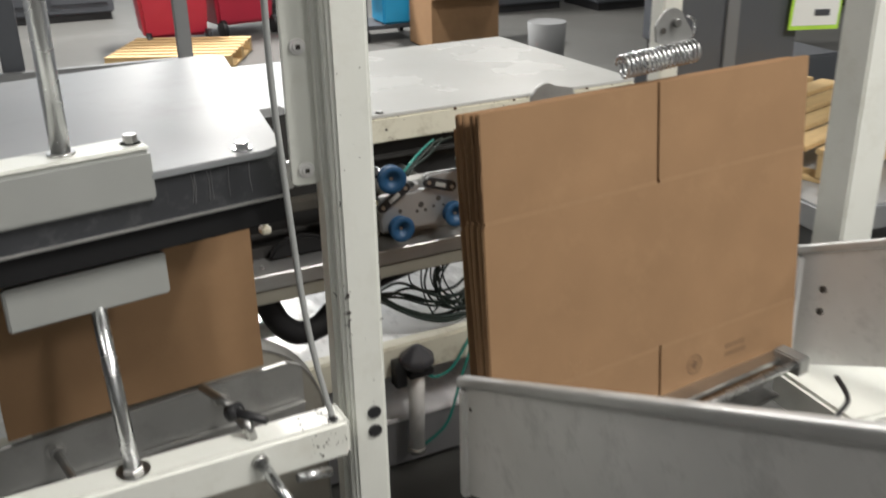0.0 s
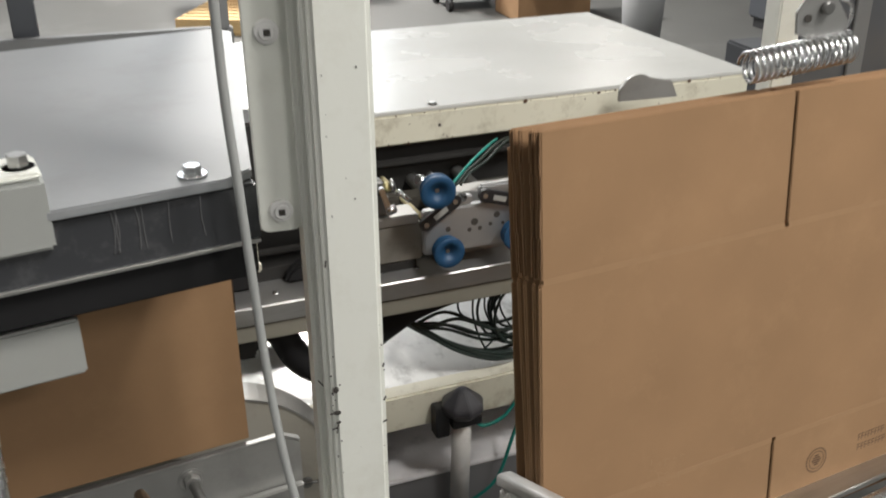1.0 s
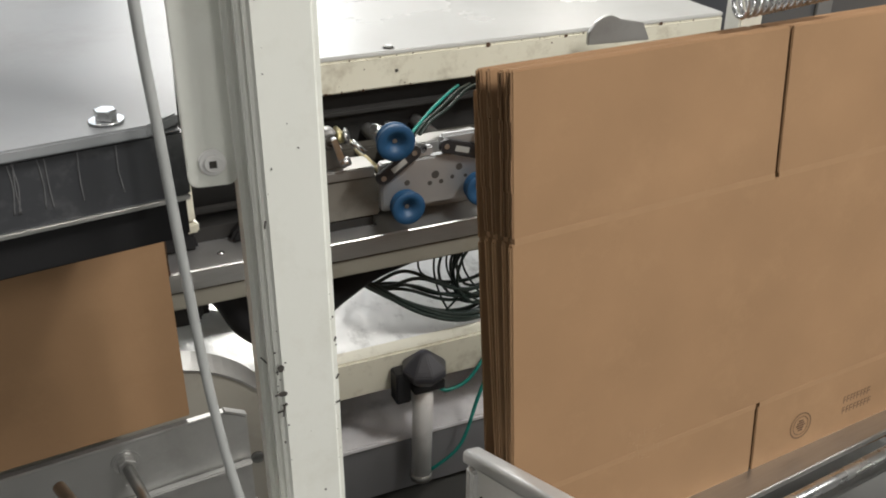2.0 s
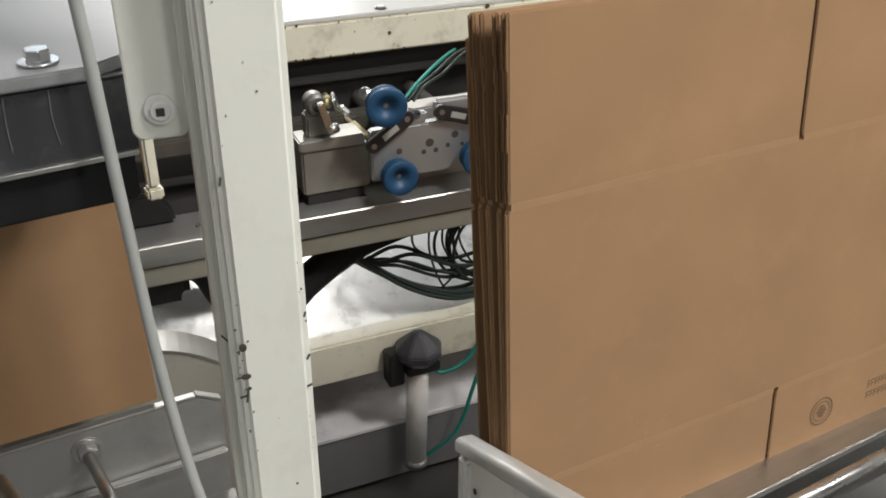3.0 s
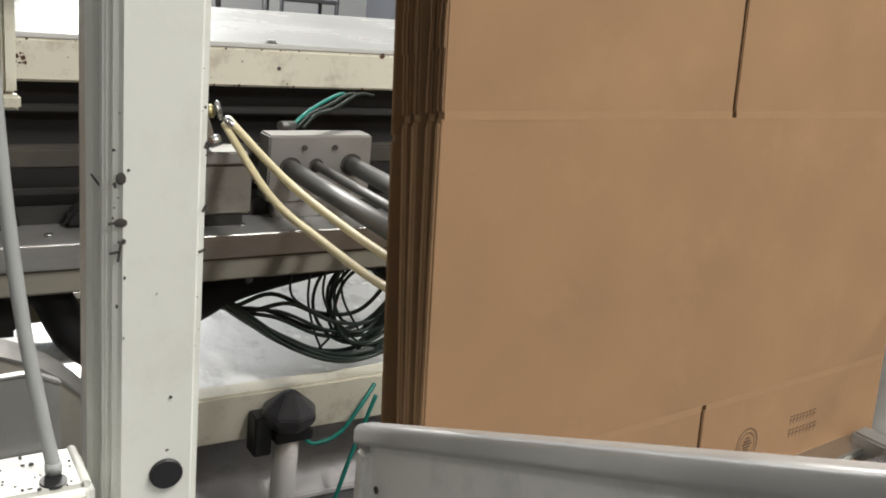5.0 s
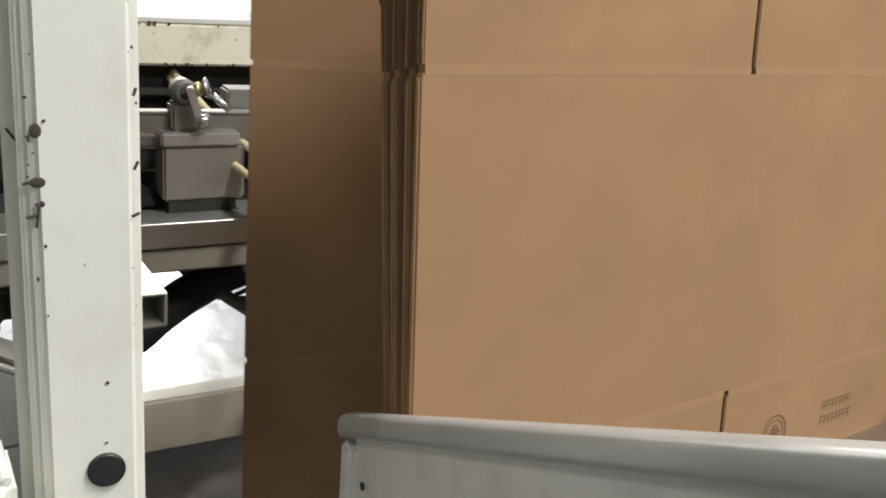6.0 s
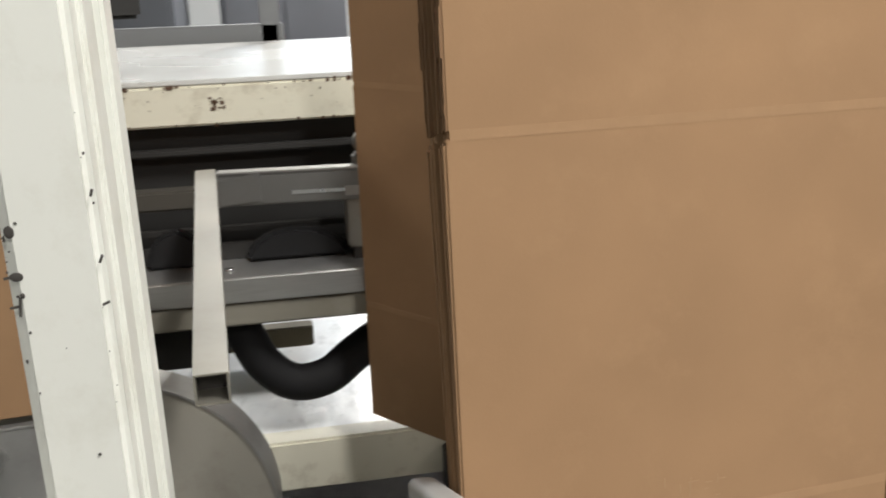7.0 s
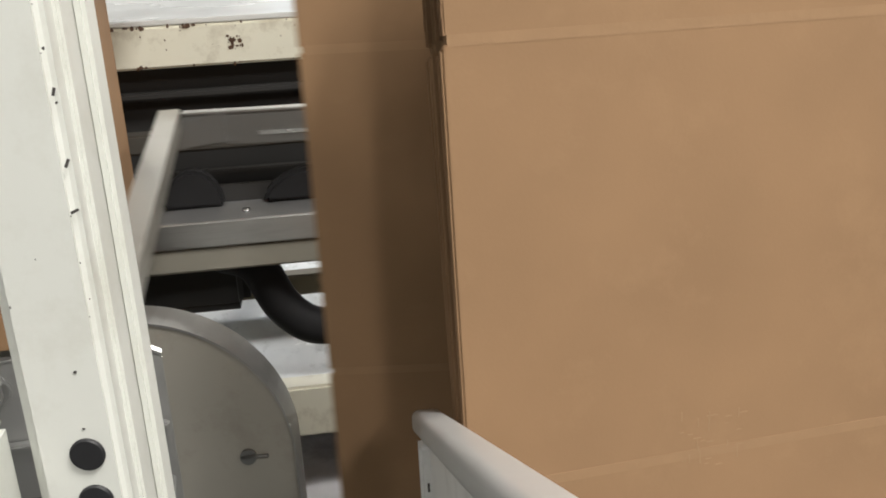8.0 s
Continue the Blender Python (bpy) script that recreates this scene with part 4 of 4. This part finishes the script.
rg = rising_plate("magazine_guide", (1.215, 0.33, 0.82), 0.75, (0.34, 0.41, 0, 0), 0.34, -1, "dull stainless magazine side plate with two holes")
for zz in (-0.12, -0.18):
    part("hole", cyl((0.02, -0.1, zz + 0.04), (0.0112, -0.1, zz + 0.04), 0.009, seg=14), CHIP, rg)
mb = thing("magazine_bed", "steel support bars under the stack of cartons", "magazine bed")
part("round_bar", cyl((0.45, 0.062, 0.590), (1.15, 0.066, 0.590), 0.011, seg=18), CHROME, mb)
part("flat_bar", box(0.42, 1.16, 0.105, 0.16, 0.575, 0.588, 0.002), STEEL, mb)
part("bed_plate", box(0.42, 1.16, 0.12, 0.42, 0.455, 0.465, 0.002), DIM, mb)
part("cross_rail", box(0.42, 1.16, 0.36, 0.40, 0.40, 0.4545, 0.003), DIM, mb)
for xx in (0.45, 1.12):
    part("leg", box(xx - 0.02, xx + 0.02, 0.30, 0.34, 0.0, 0.4545, 0.003), DIM, mb)
part("end_bracket", box(1.12, 1.16, 0.05, 0.13, 0.56, 0.605, 0.004), DULL, mb)
mb.matrix_basis = turned(0.45, 0.105, 12, 0.45, 0.068)
cl = thing("white_cover_box", "white plastic cover box beside the magazine", "machine cover", box(1.17, 1.62, 0.02, 0.30, 0.40, 0.50, 0.01), WHITE)
ck = thing("black_cable", "black cable beside the magazine", "cable", tube([(1.15, 0.07, 0.60), (1.12, 0.0, 0.585), (1.06, -0.03, 0.56), (1.14, -0.06, 0.545), (1.22, -0.08, 0.54)], 0.006, 8), BLACK)

# spring on top of the stack
spr = thing("coil_spring", "bright steel coil spring pressing on the stack", "spring")
turns, rs = 17, 0.0225
coil = tube([(0.643 + 0.198 * i / (turns * 14), 0.262 + 0.03 * i / (turns * 14) + rs * math.cos(2 * math.pi * i / 14), 1.336 + rs * math.sin(2 * math.pi * i / 14) + 0.012 * i / (turns * 14)) for i in range(turns * 14 + 1)], 0.0031, 7, 1, smooth=False)
part("coil", coil, CHROME, spr)
part("hook", tube([(0.826, 0.30, 1.37), (0.838, 0.298, 1.385), (0.834, 0.295, 1.41), (0.815, 0.293, 1.42)], 0.0031, 7, 6), CHROME, spr)
part("eye_plate", outline([(0.742, 1.372), (0.738, 1.405)] + arc(0.778, 1.408, 0.032, 150, 20, 8) + [(0.832, 1.385), (0.822, 1.352), (0.80, 1.352)], 0.006, bevel=0.001), DULL, spr, "bent steel eye plate").location = (0, 0.292, 0)
part("eye_bolt", cyl((0.785, 0.29, 1.41), (0.785, 0.28, 1.41), 0.010, seg=12, bevel=0.002), DIM, spr)
part("plate_hole", cyl((0.757, 0.2918, 1.395), (0.757, 0.289, 1.395), 0.006, seg=12), CHIP, spr)
part("shank", box(0.80, 0.815, 0.292, 0.31, 1.32, 1.353, 0.002), DULL, spr)
gp = thing("grey_lug", "grey rounded steel lug on the table edge", "lug", outline([(0.86, 1.03), (0.86, 1.06)] + arc(0.91, 1.05, 0.045, 150, 50, 6) + [(1.0, 1.072), (1.02, 1.03)], 0.012, bevel=0.002), DULL)
gp.location = (0.02, 1.125, 0)

# ---- far frame and background ----
def frame_post(x, y, w, label="white enamelled frame post"):
    o = thing("frame_post", label, "post", group="far frame posts")
    part("column", box(x, x + w, y, y + w, 0.0, 2.6, 0.006), WHITE, o)
    part("foot_plate", box(x - 0.03, x + w + 0.03, y - 0.03, y + w + 0.03, 0.0, 0.012, 0.002), WHITE, o)
    return o


frame_post(1.80, 0.75, 0.13)
frame_post(2.07, 2.2, 0.10)
frame_post(-1.55, 2.2, 0.10)
dp = thing("smoked_panel", "dark smoked guard panel in the far frame", "guard panel")
part("panel", box(2.2, 2.85, 2.24, 2.25, 0.2, 2.4), mat("smoked_sheet", (0.10, 0.105, 0.115), 0.2, var=0.1, scale=1), dp)
part("edge", box(2.43, 2.50, 2.22, 2.235, 0.2, 2.4, 0.003), GREYW, dp)
sg = thing("notice_sheet", "white notice sheet with lime green border", "notice")
part("paper", box(2.72, 3.02, 2.2, 2.202, 0.965, 1.35), LIME, sg)
part("face", box(2.735, 3.005, 2.197, 2.199, 0.985, 1.335), PAPER, sg)
part("print", box(2.86, 2.95, 2.194, 2.196, 1.03, 1.06), DARKW, sg)
sg.rotation_euler = (0, radians(3), 0)
sg.location = (0, 0, 0.11)
sb = thing("soap_bottle", "clear pump bottle on a shelf", "bottle", at=(2.75, 2.6, 0.72))
part("bottle", cyl((0, 0, 0), (0, 0, 0.14), 0.045, seg=18, bevel=0.01), PAPER, sb)
part("pump", cyl((0, 0, 0.14), (0, 0, 0.2), 0.012, seg=10), PAPER, sb)
shelf = thing("dark_shelf", "dark steel shelf unit behind the panel", "shelf", box(2.3, 3.4, 2.5, 2.9, 0.0, 0.72, 0.01), DARKW)

gate = thing("rear_guard_rail", "grey rear guard rail with uprights", "guard rail")
part("rail", box(-1.6, 0.03, 2.045, 2.085, 1.035, 1.09, 0.004), GREYW, gate)
part("upright", box(-0.03, 0.02, 2.045, 2.085, 0.0, 2.6, 0.004), GREYW, gate)
part("upright", box(-0.60, -0.53, 2.09, 2.13, 0.0, 2.6, 0.004), DARKW, gate)

bin_ = thing("waste_bin", "red plastic wheeled waste bin", "bin", at=(0.62, 8.45, 0))
wedge = bmesh.new()
bmesh.ops.create_cone(wedge, cap_ends=True, segments=4, radius1=0.42, radius2=0.52, depth=1.0)
bmesh.ops.rotate(wedge, verts=wedge.verts, matrix=Matrix.Rotation(radians(45), 3, "Z"))
bmesh.ops.translate(wedge, verts=wedge.verts, vec=(0, 0, 0.62))
bmesh.ops.bevel(wedge, geom=wedge.edges[:], offset=0.03, segments=2, affect="EDGES")
part("body", wedge, RED, bin_)
part("lid", box(-0.42, 0.42, -0.42, 0.42, 1.13, 1.18, 0.02), RED, bin_)
for xx in (-0.28, 0.28):
    part("wheel", cyl((xx, -0.3, 0.09), (xx + 0.05, -0.3, 0.09), 0.09, seg=18), BLACK, bin_)
tagged(copy_thing(bin_, pose(1.32, 8.9, 0, 0, 0, 12)), group="red bins")
tagged(bin_, group="red bins")


def open_box(name, x, y, z, w, d, h, label):
    o = thing(name, label, "box", at=(x, y, z))
    for nm, b in (("front_wall", box(0, w, 0, 0.01, 0, h)), ("back_wall", box(0, w, d - 0.01, d, 0, h)), ("left_wall", box(0, 0.01, 0.01, d - 0.01, 0, h)), ("right_wall", box(w - 0.01, w, 0.01, d - 0.01, 0, h)), ("bottom", box(0, w, 0, d, 0.0, 0.01))):
        part(nm, b, BROWN, o)
    fl = box(0, w, -0.3, 0, -0.004, 0.004)
    bmesh.ops.transform(fl, matrix=Matrix.Translation((0, 0, h)) @ pose(0, 0, 0, -12, 0, 0), verts=fl.verts)
    part("flap", fl, BROWN, o)
    fr = box(0, 0.35, 0, d, -0.004, 0.004)
    bmesh.ops.transform(fr, matrix=Matrix.Translation((w, 0, h)) @ pose(0, 0, 0, 0, 5, 0), verts=fr.verts)
    part("flap", fr, BROWN, o)
    return o


open_box("open_carton", 2.78, 6.9, 0.0, 0.68, 0.6, 0.47, "open brown corrugated carton on the floor")
cart = thing("tool_cart", "dark steel cart carrying a blue crate", "cart", at=(2.35, 7.6, 0))
part("shelf", box(0, 0.55, 0, 0.5, 0.12, 0.16, 0.01), DARKW, cart)
part("top", box(0, 0.55, 0, 0.5, 0.75, 0.79, 0.01), DARKW, cart)
for xx in (0.02, 0.53):
    for yy in (0.02, 0.48):
        part("upright", cyl((xx, yy, 0.1), (xx, yy, 1.0), 0.02, seg=8), DARKW, cart)
        part("wheel", cyl((xx - 0.02, yy, 0.06), (xx + 0.02, yy, 0.06), 0.06, seg=14), BLACK, cart)
thing("blue_crate", "bright blue plastic crate on the cart", "crate", box(2.55, 2.85, 7.62, 8.0, 0.16, 0.42, 0.02), CYAN)
thing("plastic_tub", "tall grey plastic tub on the floor", "tub", cyl((2.71, 4.5, 0.0), (2.71, 4.5, 0.64), 0.10, 0.135, seg=20), GREYW)


def pallet(x, y, z, label, rz=0.0):
    o = thing("pallet", label, "pallet", group="pallets", at=(x, y, z))
    o.rotation_euler = (0, 0, radians(rz))
    for k in range(7):
        part("board", box(0, 1.1, k * 0.14, k * 0.14 + 0.1, 0.11, 0.132, 0.003), WOOD, o)
    for k in (0, 0.47, 0.85):
        part("runner", box(0, 1.1, k, k + 0.09, 0.02, 0.11, 0.003), WOOD, o)
    for k in (0, 0.5, 1.0):
        part("bottom_board", box(k, k + 0.1, 0, 0.94, 0.0, 0.019, 0.003), WOOD, o)
    return o


pallet(-0.1, 7.35, 0.0, "pale wooden pallet lying on the floor", -22)
pallet(2.2, 1.2, 0.55, "pale wooden pallet on the side conveyor", 20)
conv = thing("side_conveyor", "grey side conveyor carrying a pallet", "conveyor")
part("bed", box(2.0, 4.0, 1.0, 2.15, 0.45, 0.55, 0.01), ALU, conv)
for xx in (2.1, 3.9):
    for yy in (1.05, 2.1):
        part("leg", box(xx - 0.03, xx + 0.03, yy - 0.03, yy + 0.03, 0, 0.45), GREYW, conv)

rnd = random.Random(31)


def dark_machine(x, y, w, d, h, m, label):
    o = thing("floor_machine", label, "machine", group="far machines")
    part("body", box(x, x + w, y, y + d, 0.08, h, 0.02), m, o)
    part("plinth", box(x + 0.04, x + w - 0.04, y + 0.04, y + d - 0.04, 0.0, 0.08), BLACK, o)
    part("door", box(x + 0.06, x + w * 0.48, y - 0.015, y - 0.001, 0.2, h - 0.1, 0.004), m, o)
    part("door", box(x + w * 0.52, x + w - 0.06, y - 0.015, y - 0.001, 0.2, h - 0.1, 0.004), m, o)
    part("handle", box(x + w * 0.45, x + w * 0.47, y - 0.04, y - 0.016, h * 0.45, h * 0.55, 0.004), STEEL, o)
    return o


for x, y, w, d, h, m in ((-3.2, 9.8, 1.6, 1.0, 2.2, DARKW), (-1.2, 10.4, 1.4, 1.0, 2.0, DARKW), (3.9, 8.6, 1.2, 0.9, 2.2, DARKW), (5.3, 8.2, 1.4, 0.9, 2.4, DARKW), (6.9, 7.2, 1.2, 0.9, 2.1, GREYW),
                         (4.6, 5.4, 0.9, 0.8, 2.2, DARKW), (1.8, 11.0, 1.4, 0.9, 2.0, GREYW), (-5.5, 8.5, 1.6, 1.2, 2.3, GREYW), (8.6, 5.0, 1.4, 1.4, 2.2, GREYW)):
    dark_machine(x, y, w, d, h, m, "dark tall factory machine cabinet" if m is DARKW else "grey tall factory machine cabinet")
hi = thing("dark_barrow", "dark two wheeled barrow against the machines", "barrow", at=(1.9, 9.6, 0))
part("frame", cyl((0, 0, 0.1), (0, 0.2, 1.2), 0.03, seg=8), BLACK, hi)
part("frame", cyl((0.4, 0, 0.1), (0.4, 0.2, 1.2), 0.03, seg=8), BLACK, hi)
part("plate", box(-0.02, 0.42, -0.25, 0.0, 0.03, 0.05), BLACK, hi)
for xx in (-0.05, 0.41):
    part("wheel", cyl((xx, 0.08, 0.15), (xx + 0.05, 0.08, 0.15), 0.15, seg=18), BLACK, hi)


# ---- what moves ----
def motions():
    walk(head, [(t, HEAD @ pose(0, dy, 0)) for t, dy in ((0, 0), (4.5, 0), (4.6, -0.05), (4.7, -0.2), (4.8, -0.40), (4.9, -0.52), (5.0, -0.575), (5.2, -0.585), (5.6, -0.585), (6.0, -0.3), (6.3, -0.06), (6.5, 0.0), (8, 0.0))])
    rest = (0.277, 0.235, 1.055, 9)
    rows = [(0, *rest), (5.5, *rest), (5.8, 0.225, 0.33, 1.06, -4), (6.05, 0.205, 0.47, 1.062, -16), (6.3, 0.197, 0.64, 1.062, -28), (6.4, 0.196, 0.73, 1.062, -36), (6.5, 0.197, 0.80, 1.062, -42), (6.7, 0.204, 0.815, 1.062, -44), (7.0, 0.209, 0.825, 1.062, -46),
            (7.1, 0.208, 0.83, 1.062, -56), (7.2, 0.206, 0.83, 1.065, -70), (7.3, 0.088, 0.395, 1.07, -5), (7.4, 0.072, 0.395, 1.07, -5), (7.5, 0.203, 0.37, 1.07, -4), (7.6, 0.197, 0.365, 1.07, -4), (7.7, 0.196, 0.36, 1.07, -4), (7.9, 0.192, 0.36, 1.07, -4), (8.0, 0.149, 0.36, 1.07, -4)]
    walk(pull_side, [(t, pose(x, y, z, -5.8 if t < 5.6 else 0, 0, a)) for t, x, y, z, a in rows])
    walk(pull_front, [(t, pose(x + (PW + 0.004) * math.cos(radians(a)), y + (PW + 0.004) * math.sin(radians(a)), z, -5.8 if t < 5.6 else 0, 0, max(a, 2) if a > 0 else 3)) for t, x, y, z, a in rows])
    walk(arm, [(t, pose(x, y, 0)) for t, x, y in ((0, -0.25, 0.5), (5.2, -0.25, 0.5), (5.5, -0.02, 0.5), (5.6, 0, 0.45), (5.95, 0, 0.08), (6.15, 0, 0), (7.7, 0, 0), (7.8, -0.005, 0), (7.9, -0.03, 0), (8.0, -0.08, 0))])


motions()
